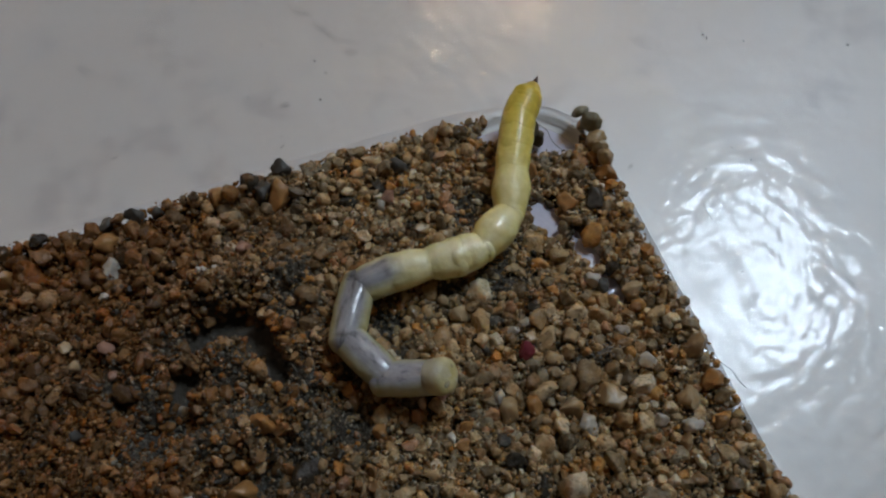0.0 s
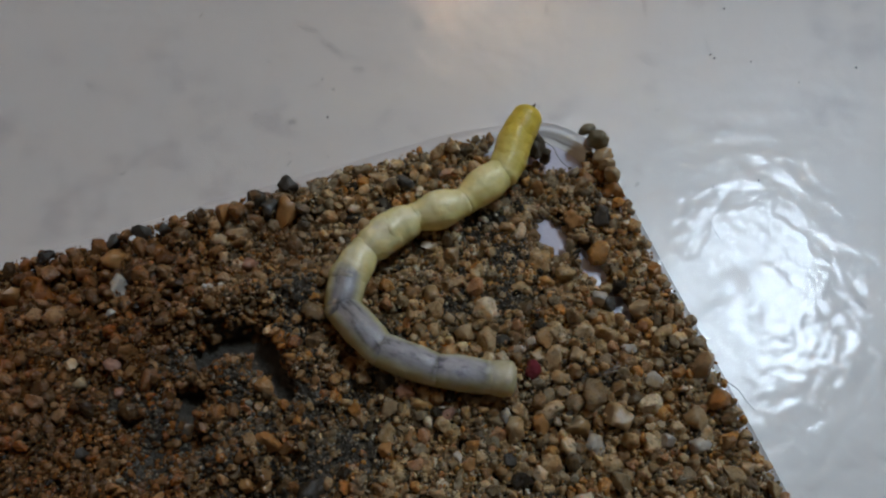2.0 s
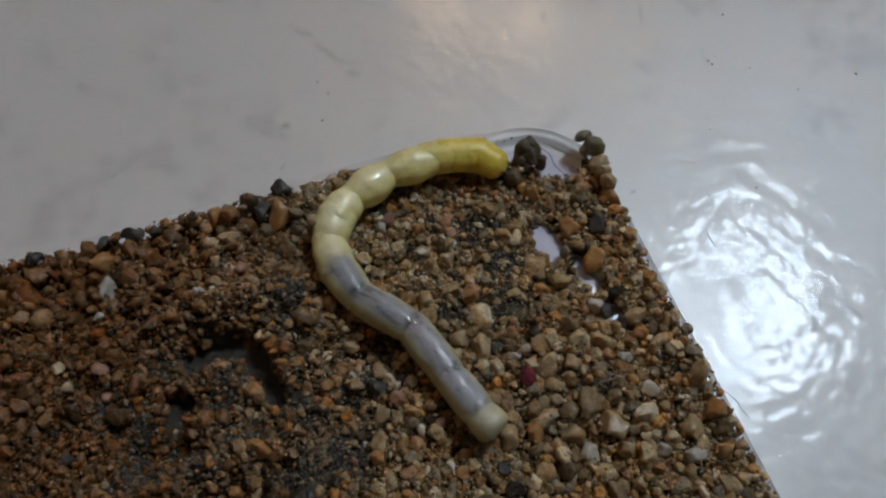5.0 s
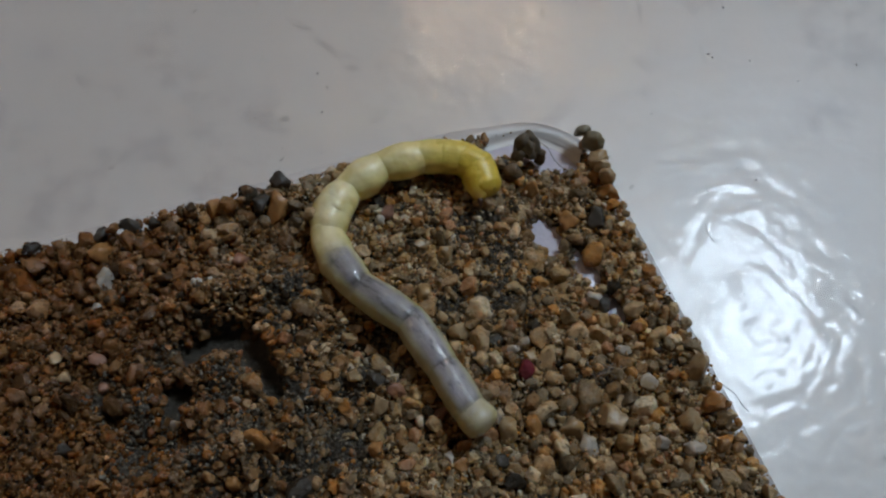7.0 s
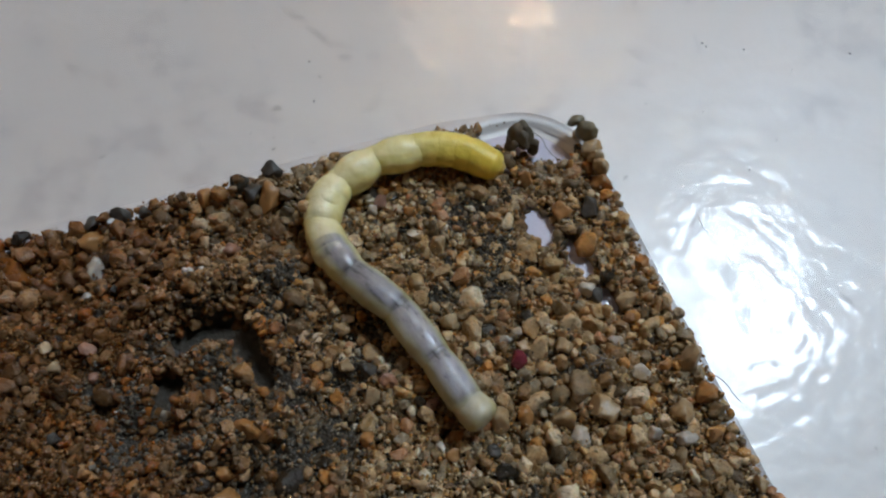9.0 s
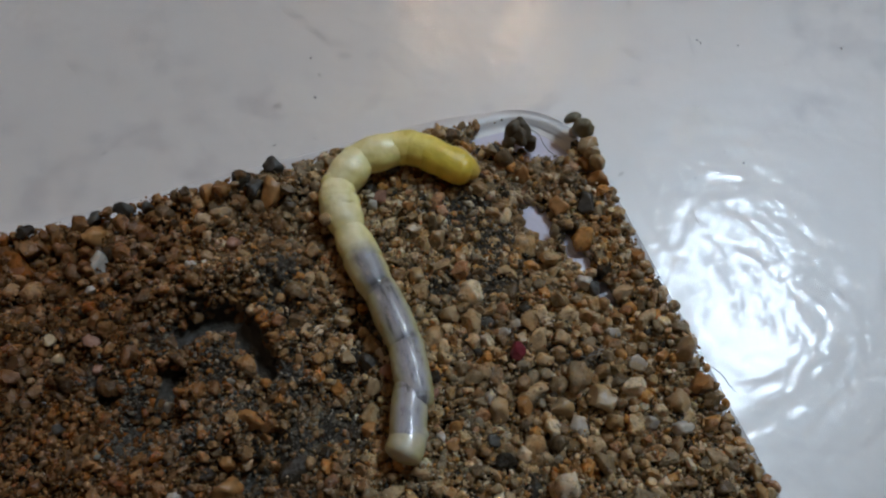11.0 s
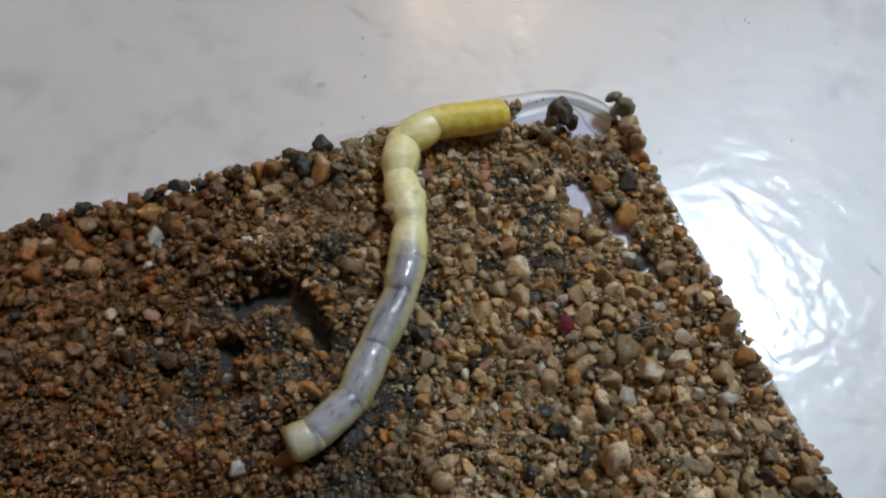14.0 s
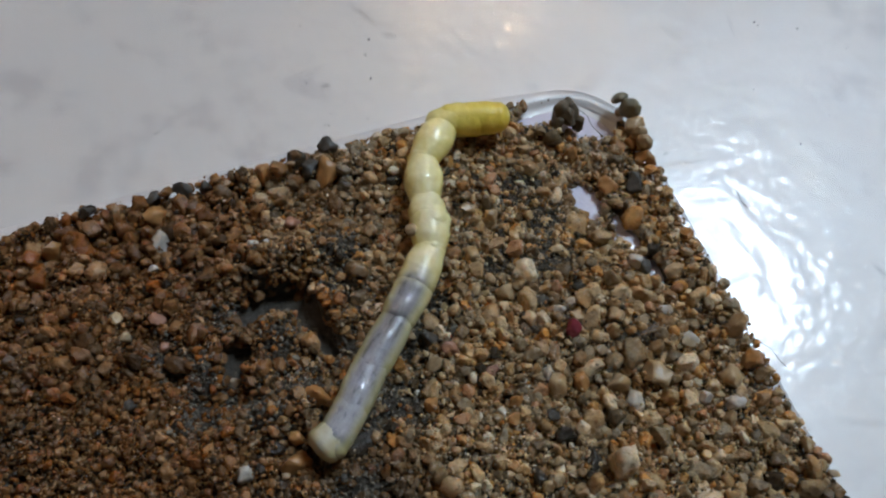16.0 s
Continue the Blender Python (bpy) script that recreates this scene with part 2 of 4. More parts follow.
def skin_material():
    """Larval skin: saturated yellow front, pale middle, glassy grey rear with the gut showing through."""
    m, t, b = material("larva_skin")
    along = t.nodes.new("ShaderNodeAttribute")
    along.attribute_name = "along"
    side = t.nodes.new("ShaderNodeAttribute")
    side.attribute_name = "side"
    obj = t.nodes.new("ShaderNodeTexCoord").outputs["Object"]
    base = ramp(t, along.outputs["Fac"], [
        (0.0, (0.66, 0.44, 0.12)), (0.02, (0.82, 0.61, 0.08)), (0.10, (0.84, 0.66, 0.11)), (0.17, (0.88, 0.73, 0.21)), (0.21, (0.90, 0.80, 0.38)),
        (0.36, (0.92, 0.84, 0.51)), (0.48, (0.86, 0.79, 0.50)), (0.54, (0.62, 0.59, 0.42)), (0.62, (0.50, 0.49, 0.38)),
        (0.93, (0.48, 0.47, 0.40)), (0.965, (0.58, 0.54, 0.40))])
    belly = ramp(t, side.outputs["Fac"], [(0.02, (1, 1, 1)), (0.3, (0, 0, 0)), (0.7, (0, 0, 0)), (0.98, (1, 1, 1))])
    yolk = mix(t, base.outputs[0], (0.98, 0.93, 0.58), 1.0, "MULTIPLY")
    flesh = mix(t, base.outputs[0], yolk, belly.outputs[0])
    fat = ramp(t, noise_node(t, 420, 3, 0.6, obj).outputs[0], [(0.40, (0.88, 0.86, 0.74)), (0.62, (1.06, 1.07, 1.22))])
    flesh = mix(t, flesh, fat.outputs[0], 1.0, "MULTIPLY")
    freckle = ramp(t, noise_node(t, 1100, 1, 0.5, obj).outputs[0], [(0.0, (1, 1, 1)), (0.735, (1, 1, 1)), (0.77, (0.45, 0.35, 0.22))])
    flesh = mix(t, flesh, freckle.outputs[0], 0.8, "MULTIPLY")
    gut = ramp(t, side.outputs["Fac"], [(0.08, (0, 0, 0)), (0.26, (0.95, 0.95, 0.95)), (0.70, (0.95, 0.95, 0.95)), (0.9, (0, 0, 0))])
    rear = ramp(t, along.outputs["Fac"], [(0.495, (0, 0, 0)), (0.53, (1, 1, 1)), (0.925, (1, 1, 1)), (0.945, (0, 0, 0))])
    comb = t.nodes.new("ShaderNodeCombineXYZ")
    for k, (src, f) in enumerate(((along, 26.0), (side, 5.0))):
        mul = t.nodes.new("ShaderNodeMath")
        mul.operation = "MULTIPLY"
        t.links.new(src.outputs["Fac"], mul.inputs[0])
        mul.inputs[1].default_value = f
        t.links.new(mul.outputs[0], comb.inputs[k])
    smear = noise_node(t, 1.0, 3, 0.6, comb.outputs[0])
    gutcol = ramp(t, smear.outputs[0], [(0.28, (0.06, 0.06, 0.075)), (0.37, (0.18, 0.178, 0.205)), (0.46, (0.31, 0.305, 0.34)), (0.70, (0.42, 0.41, 0.45))])
    f = mix(t, gut.outputs[0], rear.outputs[0], 1.0, "MULTIPLY")
    # dark gut contents at the joints between the grey segments
    marks = ramp(t, along.outputs["Fac"], [(0.0, (1, 1, 1)), (0.50, (0.55, 0.55, 0.58)), (0.54, (0.8, 0.8, 0.8)), (0.568, (0.75, 0.75, 0.75)), (0.578, (0.15, 0.15, 0.17)), (0.588, (0.7, 0.7, 0.7)),
                                           (0.69, (1, 1, 1)), (0.699, (0.3, 0.3, 0.3)), (0.708, (0.9, 0.9, 0.9)), (0.814, (1.1, 1.1, 1.1)), (0.82, (0.5, 0.5, 0.5)), (0.826, (1.1, 1.1, 1.1)), (0.92, (1.1, 1.1, 1.1)), (0.93, (0.6, 0.6, 0.6))])
    gutfull = mix(t, gutcol.outputs[0], marks.outputs[0], 1.0, "MULTIPLY")
    c = mix(t, flesh, gutfull, f)
    t.links.new(c, b.inputs["Base Color"])
    b.inputs["Subsurface Weight"].default_value = 0.3
    b.inputs["Subsurface Radius"].default_value = (1.0, 0.85, 0.4)
    b.inputs["Subsurface Scale"].default_value = 0.0005
    b.inputs["Roughness"].default_value = 0.42
    b.inputs["Coat Weight"].default_value = 0.6
    b.inputs["Coat Roughness"].default_value = 0.05
    wet = node(t, "ShaderNodeBump", Strength=1.0, Distance=0.0001)
    t.links.new(noise_node(t, 1300, 2, 0.5, obj).outputs[0], wet.inputs["Height"])
    t.links.new(wet.outputs[0], b.inputs["Coat Normal"])
    bump(t, b, noise_node(t, 750, 3, 0.5, obj).outputs[0], 0.5, 0.0003)
    return m


M_TABLE, M_CLEAR, M_BASE = lacquer("white_lacquer", (0.635, 0.61, 0.595), (0.715, 0.695, 0.685), (
    (-21.8, 7.5, 0.55, 0.45, 20, 0.34), (-16.2, 13.6, 2.2, 0.6, 125, 0.28), (-17.6, 16.6, 1.6, 0.6, 130, 0.25), (-15.0, 11.0, 1.0, 0.6, 120, 0.2),
    (-22.9, 3.75, 0.22, 0.14, 40, 0.55), (-36.5, 16.5, 1.2, 0.6, 110, 0.18), (-20.0, 12.4, 0.16, 0.12, 0, 0.5), (-24.6, 7.2, 0.14, 0.1, 0, 0.55),
    (11.5, 9.5, 1.6, 0.3, 70, 0.2), (14.5, 3.0, 1.8, 0.35, 75, 0.2), (13.5, -22.5, 1.5, 0.35, 105, 0.3), (3.0, 12.0, 1.1, 0.4, 60, 0.2))), clear_plastic(), frosted_base()
M_MILK = lacquer("milky_plastic_rim", (0.66, 0.64, 0.64), (0.73, 0.72, 0.725))
STONES = [stone("white_quartz", (0.52, 0.47, 0.41), 0.3, 0.3), stone("beige_quartz", (0.43, 0.31, 0.18), 0.35, 0.25),
          stone("amber_feldspar", (0.38, 0.19, 0.065), 0.4, 0.2), stone("pink_feldspar", (0.34, 0.18, 0.125), 0.45),
          stone("red_garnet", (0.22, 0.035, 0.05), 0.25), stone("dark_basalt", (0.075, 0.068, 0.06), 0.5)]
M_LOBE = stone("cream_skin", (0.46, 0.42, 0.30), 0.25, 0.4)
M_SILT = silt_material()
M_GRAIN, M_FINES, M_SKIN = grain_material(), fines_material(), skin_material()
M_WALL = plain("room_plaster", (0.64, 0.48, 0.38), 0.8, scale=3)
M_CEIL = plain("ceiling_paint", (0.75, 0.74, 0.72), 0.8, scale=3)
M_FLOOR = plain("floor_boards", (0.25, 0.17, 0.10), 0.5, scale=6)
M_FRAME = plain("window_paint", (0.8, 0.8, 0.8), 0.4)
M_DARK = plain("dark_horn", (0.05, 0.022, 0.012), 0.3, scale=2000)
M_BULB = plain("warm_bulb_glass", (1.0, 0.66, 0.36), 0.3, emit=160)
M_BRASS = plain("brushed_metal", (0.35, 0.33, 0.30), 0.4, metal=1.0)


# ---- mesh helpers ----
def mesh_object(name, bm, mat, parent=None, label="", smooth=False):
    me = bpy.data.meshes.new(name)
    bm.to_mesh(me)
    bm.free()
    me.materials.append(mat)
    if smooth:
        me.polygons.foreach_set("use_smooth", [True] * len(me.polygons))
    ob = new(name, me)
    if parent:
        ob.parent = parent
    if label:
        ob["label"] = label
    return ob


def part(name, bm, mat, parent, label="", smooth=False):
    return mesh_object(name, bm, mat, parent, label, smooth)


def box_bm(x0, x1, y0, y1, z0, z1, bevel=0.0):
    bm = bmesh.new()
    bmesh.ops.create_cube(bm, size=1)
    bmesh.ops.scale(bm, vec=(x1 - x0, y1 - y0, z1 - z0), verts=bm.verts)
    bmesh.ops.translate(bm, vec=((x0 + x1) / 2, (y0 + y1) / 2, (z0 + z1) / 2), verts=bm.verts)
    if bevel:
        bmesh.ops.bevel(bm, geom=bm.edges[:], offset=bevel, segments=3, affect="EDGES", profile=0.5)
    return bm


# ---- room ----
RX0, RX1, RY0, RY1, RZ0, RZ1 = -2.6, WIN_X, -1.8, 1.8, -0.75, 1.75
tagged(mesh_object("floor", box_bm(RX0, RX1, RY0, RY1, RZ0 - 0.05, RZ0), M_FLOOR), "brown wooden floor boards of the room", "floor", kind="structure")
tagged(mesh_object("ceiling", box_bm(RX0, RX1, RY0, RY1, RZ1, RZ1 + 0.05), M_CEIL), "white painted room ceiling", "ceiling", kind="structure")
tagged(mesh_object("wall_west", box_bm(RX0 - 0.1, RX0, RY0, RY1, RZ0, RZ1), M_WALL), "pale plastered room wall", "wall", kind="structure")
tagged(mesh_object("wall_north", box_bm(RX0, RX1, RY1, RY1 + 0.1, RZ0, RZ1), M_WALL), "pale plastered room wall", "wall", kind="structure")
tagged(mesh_object("wall_south", box_bm(RX0, RX1, RY0 - 0.1, RY0, RZ0, RZ1), M_WALL), "pale plastered room wall", "wall", kind="structure")
WY0, WY1, WZ0, WZ1 = 0.10, 0.40, 0.73, 1.13
east = bmesh.new()
for y0, y1, z0, z1 in ((RY0, WY0, RZ0, RZ1), (WY1, RY1, RZ0, RZ1), (WY0, WY1, RZ0, WZ0), (WY0, WY1, WZ1, RZ1)):
    tmp = box_bm(RX1, RX1 + 0.12, y0, y1, z0, z1)
    me = bpy.data.meshes.new("tmp")
    tmp.to_mesh(me)
    east.from_mesh(me)
    bpy.data.meshes.remove(me)
    tmp.free()
tagged(mesh_object("wall_east", east, M_CEIL), "pale plastered room wall with a window opening", "wall", kind="structure")
win = tagged(new("window_1"), "white framed window letting in cool daylight", "window", kind="structure")
MY, MZ = (WY0 + WY1) / 2, (WZ0 + WZ1) / 2
for y0, y1, z0, z1 in ((MY - 0.02, MY + 0.02, WZ0 + 0.04, WZ1 - 0.04), (WY0 + 0.04, MY - 0.02, MZ + 0.01, MZ + 0.04), (MY + 0.02, WY1 - 0.04, MZ + 0.01, MZ + 0.04)):
    part("glazing_bar", box_bm(RX1 - 0.05, RX1 - 0.02, y0, y1, z0, z1, 0.004), M_FRAME, win)
for y0, y1, z0, z1 in ((WY0, WY0 + 0.04, WZ0, WZ1), (WY1 - 0.04, WY1, WZ0, WZ1), (WY0 + 0.04, WY1 - 0.04, WZ0, WZ0 + 0.04), (WY0 + 0.04, WY1 - 0.04, WZ1 - 0.04, WZ1)):
    part("window_frame", box_bm(RX1 + 0.02, RX1 + 0.08, y0, y1, z0, z1, 0.004), M_FRAME, win)

table = tagged(new("table"), "glossy white lacquered table with faint bumps and smudges", "table")
part("tabletop", box_bm(-0.75, 0.45, -0.45, 0.45, TABLE_Z * MM - 0.03, TABLE_Z * MM, 0.003), M_TABLE, table)
for x in (-0.7, 0.4):
    for y in (-0.4, 0.4):
        part("leg", box_bm(x - 0.025, x + 0.025, y - 0.025, y + 0.025, RZ0, TABLE_Z * MM - 0.03, 0.004), M_FRAME, table)

lamp = tagged(new("pendant_lamp"), "small warm glowing pendant lamp cluster over the table", "lamp")
LX, LY, LZ = 0.37, 0.80, 0.88
for x, y, z, s in ((0.30, 0.83, 0.88, 0.014), (0.325, 0.79, 0.885, 0.012), (0.34, 0.845, 0.87, 0.010), (0.425, 0.705, 0.86, 0.012), (0.445, 0.745, 0.885, 0.012), (0.42, 0.775, 0.87, 0.009), (0.375, 0.775, 0.875, 0.008)):
    bm = bmesh.new()
    bmesh.ops.create_uvsphere(bm, u_segments=20, v_segments=12, radius=s * 0.75)
    bmesh.ops.translate(bm, vec=(x, y, z), verts=bm.verts)
    part("bulb", bm, M_BULB, lamp, smooth=True)
bm = bmesh.new()
bmesh.ops.create_cone(bm, cap_ends=True, segments=12, radius1=0.004, radius2=0.004, depth=RZ1 - LZ - 0.04)
bmesh.ops.translate(bm, vec=(LX, LY, (RZ1 + LZ + 0.04) / 2), verts=bm.verts)
part("cord", bm, M_BRASS, lamp)
bm = bmesh.new()
bmesh.ops.create_cone(bm, cap_ends=True, segments=24, radius1=0.10, radius2=0.02, depth=0.05)
bmesh.ops.translate(bm, vec=(LX, LY, LZ + 0.085), verts=bm.verts)
part("canopy", bm, M_BRASS, lamp)


# Unseen fill light under the ceiling, added to warm and brighten the left side.
glow = plain("warm_fill_shade", (1.0, 0.72, 0.46), 0.5, emit=8.5)
fill_lamp = tagged(new("warm_fill_lamp"), "round warm glowing fill lamp, unseen, added to warm the left side", "lamp")
bm = bmesh.new()
bmesh.ops.create_uvsphere(bm, u_segments=32, v_segments=16, radius=0.16)
bmesh.ops.scale(bm, vec=(1, 1, 0.5), verts=bm.verts)
bmesh.ops.translate(bm, vec=(-1.1, 0.75, RZ1 - 0.09), verts=bm.verts)
part("shade", bm, glow, fill_lamp, smooth=True)
bm = bmesh.new()
bmesh.ops.create_cone(bm, cap_ends=True, segments=32, radius1=0.06, radius2=0.06, depth=0.02)
bmesh.ops.translate(bm, vec=(-1.1, 0.75, RZ1 - 0.01), verts=bm.verts)
part("mount", bm, M_BRASS, fill_lamp)


# ---- clear box ----
def rounded_loop(off, z, radius=None, n=14, side=1.0):
    """Points of a rounded rectangle, grown outwards by off (all mm)."""
    x0, x1, y0, y1 = BOX_X - off, off * side, BOX_Y - off, off
    r = radius or max(0.6, CORNER_R + off)
    pts = []
    for cx, cy, a0 in ((x1 - r, y1 - r, 0), (x0 + r, y1 - r, 90), (x0 + r, y0 + r, 180), (x1 - r, y0 + r, 270)):
        for k in range(n + 1):
            a = radians(a0 + 90 * k / n)
            pts.append(((cx + r * math.cos(a)) * MM, (cy + r * math.sin(a)) * MM, z * MM))
    return pts


def skin_loops(loops, cap_first=False, cap_last=False):
    bm = bmesh.new()
    rings = [[bm.verts.new(p) for p in lp] for lp in loops]
    for a, b in zip(rings, rings[1:]):
        n = len(a)
        for i in range(n):
            bm.faces.new((a[i], a[(i + 1) % n], b[(i + 1) % n], b[i]))
    if cap_first:
        bm.faces.new(rings[0][::-1])
    if cap_last:
        bm.faces.new(rings[-1])
    bmesh.ops.recalc_face_normals(bm, faces=bm.faces[:])
    return bm


box = tagged(new("plastic_box"), "small clear plastic box with sloping walls and rounded corners", "box")
H = 42.0
w_in = [(-1.35, FLOOR_Z + 0.02), (-1.0, FLOOR_Z + 0.06), (-0.72, FLOOR_Z + 0.22), (-0.52, FLOOR_Z + 0.38), (-0.36, FLOOR_Z + 0.5)]
rim = [rounded_loop(o, z) for o, z in w_in]
rim += [rounded_loop(o, z, r, side=0.45 if o > 0.4 else 1.0) for o, z, r in ((0.36, FLOOR_Z + 0.49, 6.2), (0.65, -1.2, 8.0), (1.1, -1.36, 10.5), (1.38, -1.6, 11.5), (1.42, -2.1, 11.5), (1.2, TABLE_Z, 11.5), (-1.35, TABLE_Z, 8.0))]
part("base_rim", skin_loops(rim + rim[:1]), M_MILK, box, "flat milky foot round the box", smooth=True)
z0 = FLOOR_Z + 0.51
w_up = [(-0.355, z0), (DRAFT * 0.6, 0.6), (DRAFT * H, H), (DRAFT * H + 0.8, H), (DRAFT * 0.6 + 0.75, 0.6), (0.345, z0), (-0.355, z0)]
wall = part("box_wall", skin_loops([rounded_loop(o, z) for o, z in w_up]), M_CLEAR, box)
wall.visible_shadow = False
part("box_floor", skin_loops([rounded_loop(-1.36, FLOOR_Z), rounded_loop(-1.36, FLOOR_Z - 0.6)], True, True), M_BASE, box, "milky lavender plastic floor of the box")
part("foot_ring", skin_loops([rounded_loop(-4.0, FLOOR_Z - 0.6), rounded_loop(-4.0, TABLE_Z), rounded_loop(-5.0, TABLE_Z), rounded_loop(-5.0, FLOOR_Z - 0.6), rounded_loop(-4.0, FLOOR_Z - 0.6)]), M_BASE, box)

# ---- unseen filming phone above the box, added to shade the sand from the window ----
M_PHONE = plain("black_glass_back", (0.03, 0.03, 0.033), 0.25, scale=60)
phone = tagged(new("phone"), "unseen black phone slab added above the box to shade the sand", "phone")
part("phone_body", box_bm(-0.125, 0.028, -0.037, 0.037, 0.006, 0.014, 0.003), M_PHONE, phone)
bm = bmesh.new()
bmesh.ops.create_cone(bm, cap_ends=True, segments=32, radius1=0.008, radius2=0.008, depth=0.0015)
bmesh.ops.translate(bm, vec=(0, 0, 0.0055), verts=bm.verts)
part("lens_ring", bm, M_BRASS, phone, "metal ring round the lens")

# ---- sand ----
rng = np.random.default_rng(7)
# bare or thin spots: x, y, radius x, radius y (mm), strength
BARE = [(-30.9, -10.9, 1.9, 0.75, 1.0), (-28.7, -12.3, 0.75, 1.3, 1.0), (-28.1, -14.6, 0.55, 1.2, 1.0), (-34.1, -13.8, 0.75, 0.75, 1.0), (-34.6, -15.0, 0.5, 0.6, 0.9), (-32.6, -11.4, 0.8, 0.6, 1.0),
        (-6.4, -10.0, 0.9, 1.5, 1.0), (-4.6, -13.5, 0.65, 1.5, 1.0), (-4.15, -17.1, 0.6, 1.2, 1.0), (-3.2, -2.9, 1.9, 1.5, 1.0), (-5.6, -1.6, 2.2, 0.9, 1.0), (-1.9, -3.4, 0.9, 1.6, 1.0)]


def bare(x, y):
    """1 in the bare spots, 0 far from them."""
    b = 0.0
    for cx, cy, rx, ry, s in BARE:
        d = math.hypot((x - cx) / rx, (y - cy) / ry)
        b = max(b, s * min(1.0, max(0.0, 1.6 - d) / 0.6))
    return b


def inside(x, y, margin):
    """True where sand may lie: margin mm inside the walls' rounded outline."""
    x1, y1, r = -margin, -margin, CORNER_R - margin
    if not (BOX_X + margin < x < x1 and BOX_Y + margin < y < y1):
        return False
    if x > x1 - r and y > y1 - r:
        return math.hypot(x - (x1 - r), y - (y1 - r)) < r
    return True


RELIEF = [(-30.2, -8.2, 4.6, 1.6, 1.5), (-25.4, -9.6, 2.4, 2.8, 0.9), (-26.0, -13.6, 1.2, 2.6, 0.35), (-36.3, -11.5, 1.8, 2.6, 0.6), (-31.0, -14.4, 1.5, 1.7, 0.5), (-33.2, -18.6, 2.0, 1.6, 1.1), (-30.6, -18.4, 1.8, 1.4, 0.7),
          (-37.3, -16.9, 1.5, 1.3, -0.8), (-38.4, -13.4, 0.9, 1.6, -0.9), (-30.4, -21.8, 2.2, 0.9, -1.0), (-34.5, -16.8, 1.2, 0.9, -0.7), (-24.2, -19.6, 2.2, 2.4, -0.5), (-20.8, -14.8, 2.2, 2.0, -0.5), (-39.3, -10.6, 1.4, 0.9, -0.5)]


def fine_sand(x, y):
    """1 on the smooth sheet of fine sand beyond the hollow, 0 on the coarse bed."""
    d = -11.0 - (x + 48.7) * 0.765 - y + 1.6 * noise.noise((x / 2.5, y / 2.5, 5.0))
    return min(1.0, max(0.0, d / 2.5)) if x < -30 else min(1.0, max(0.0, d / 2.5)) * max(0.0, 1 - (x + 30) / 3)


def surface(x, y):
    """Height of the sand, mm."""
    h = 0.5 * noise.noise((x / 5.0, y / 5.0, 1.3)) + 0.5 * noise.noise((x / 1.9, y / 1.9, 4.0)) - 0.25
    if x < -20:
        h += 0.7 * min(1.0, (-x - 20) / 5) * noise.noise((x / 1.5, y / 1.5, 11.0))
    corner = max(0.0, 1 - math.hypot(x, y + 4) / 15.0)
    h -= 0.9 * corner
    # banks, mounds and trenches round the dug hollow: x, y, radius x, radius y, height
    for cx, cy, rx, ry, up in RELIEF:
        h += 1.25 * up * math.exp(-((x - cx) / rx) ** 2 - ((y - cy) / ry) ** 2)
    h += 0.55 * math.exp(-((y + 1.2) / 1.8) ** 2) * min(1.0, max(0.0, (-x - 9) / 8))
    b = bare(x, y)
    return h * (1 - b) + (FLOOR_Z - 0.25) * b


def fines_sheet():
    bm = bmesh.new()
    nx, ny = 200, 150
    grid = {}
    for i in range(nx + 1):
        for j in range(ny + 1):
            x, y = BOX_X + 1.7 + (-1.7 - 0.3 - BOX_X - 1.7) * i / nx, BOX_Y + 1.7 + (-0.9 - BOX_Y - 1.7) * j / ny
            if inside(x, y, 0.75):
                grid[i, j] = bm.verts.new((x * MM, y * MM, max(FLOOR_Z + (0.12 + 0.10 * noise.noise((x / 0.9, y / 0.9, 2.0)) if x < -20 else -0.15), surface(x, y) - 0.65 + 0.55 * silt(x, y)) * MM))
    for (i, j) in list(grid):
        q = [grid.get(k) for k in ((i, j), (i + 1, j), (i + 1, j + 1), (i, j + 1))]
        if all(q):
            bm.faces.new(q)
    return bm


def grain_proto(seed, sub, lo=0.53, hi=0.90):
    """A worn, many-sided sand grain of radius 1: a ball cut by random planes."""
    r = random.Random(seed)
    bm = bmesh.new()
    bmesh.ops.create_icosphere(bm, subdivisions=sub, radius=1)
    planes = [(Vector((r.gauss(0, 1), r.gauss(0, 1), r.gauss(0, 1))).normalized(), r.uniform(lo, hi)) for _ in range(9)]
    s = Vector((r.uniform(1.0, 1.3), r.uniform(0.8, 1.0), r.uniform(0.6, 0.9)))
    for v in bm.verts:
        for n, d in planes:
            over = v.co.dot(n) - d
            if over > 0:
                v.co -= over * n
        v.co *= 1 + 0.20 * noise.noise(v.co * 2.0 + Vector((seed, 0, 0))) + 0.07 * noise.noise(v.co * 4.5 + Vector((seed, 3, 0)))
        v.co = Vector((v.co.x * s.x, v.co.y * s.y, v.co.z * s.z)) * 1.2
    co = np.array([v.co[:] for v in bm.verts])
    tri = np.array([[v.index for v in f.verts] for f in bm.faces])
    return bm, co, tri


def worn(me):
    """Smooth faces with the sharpest edges kept."""
    me.shade_smooth()
    me.set_sharp_from_angle(angle=radians(52))


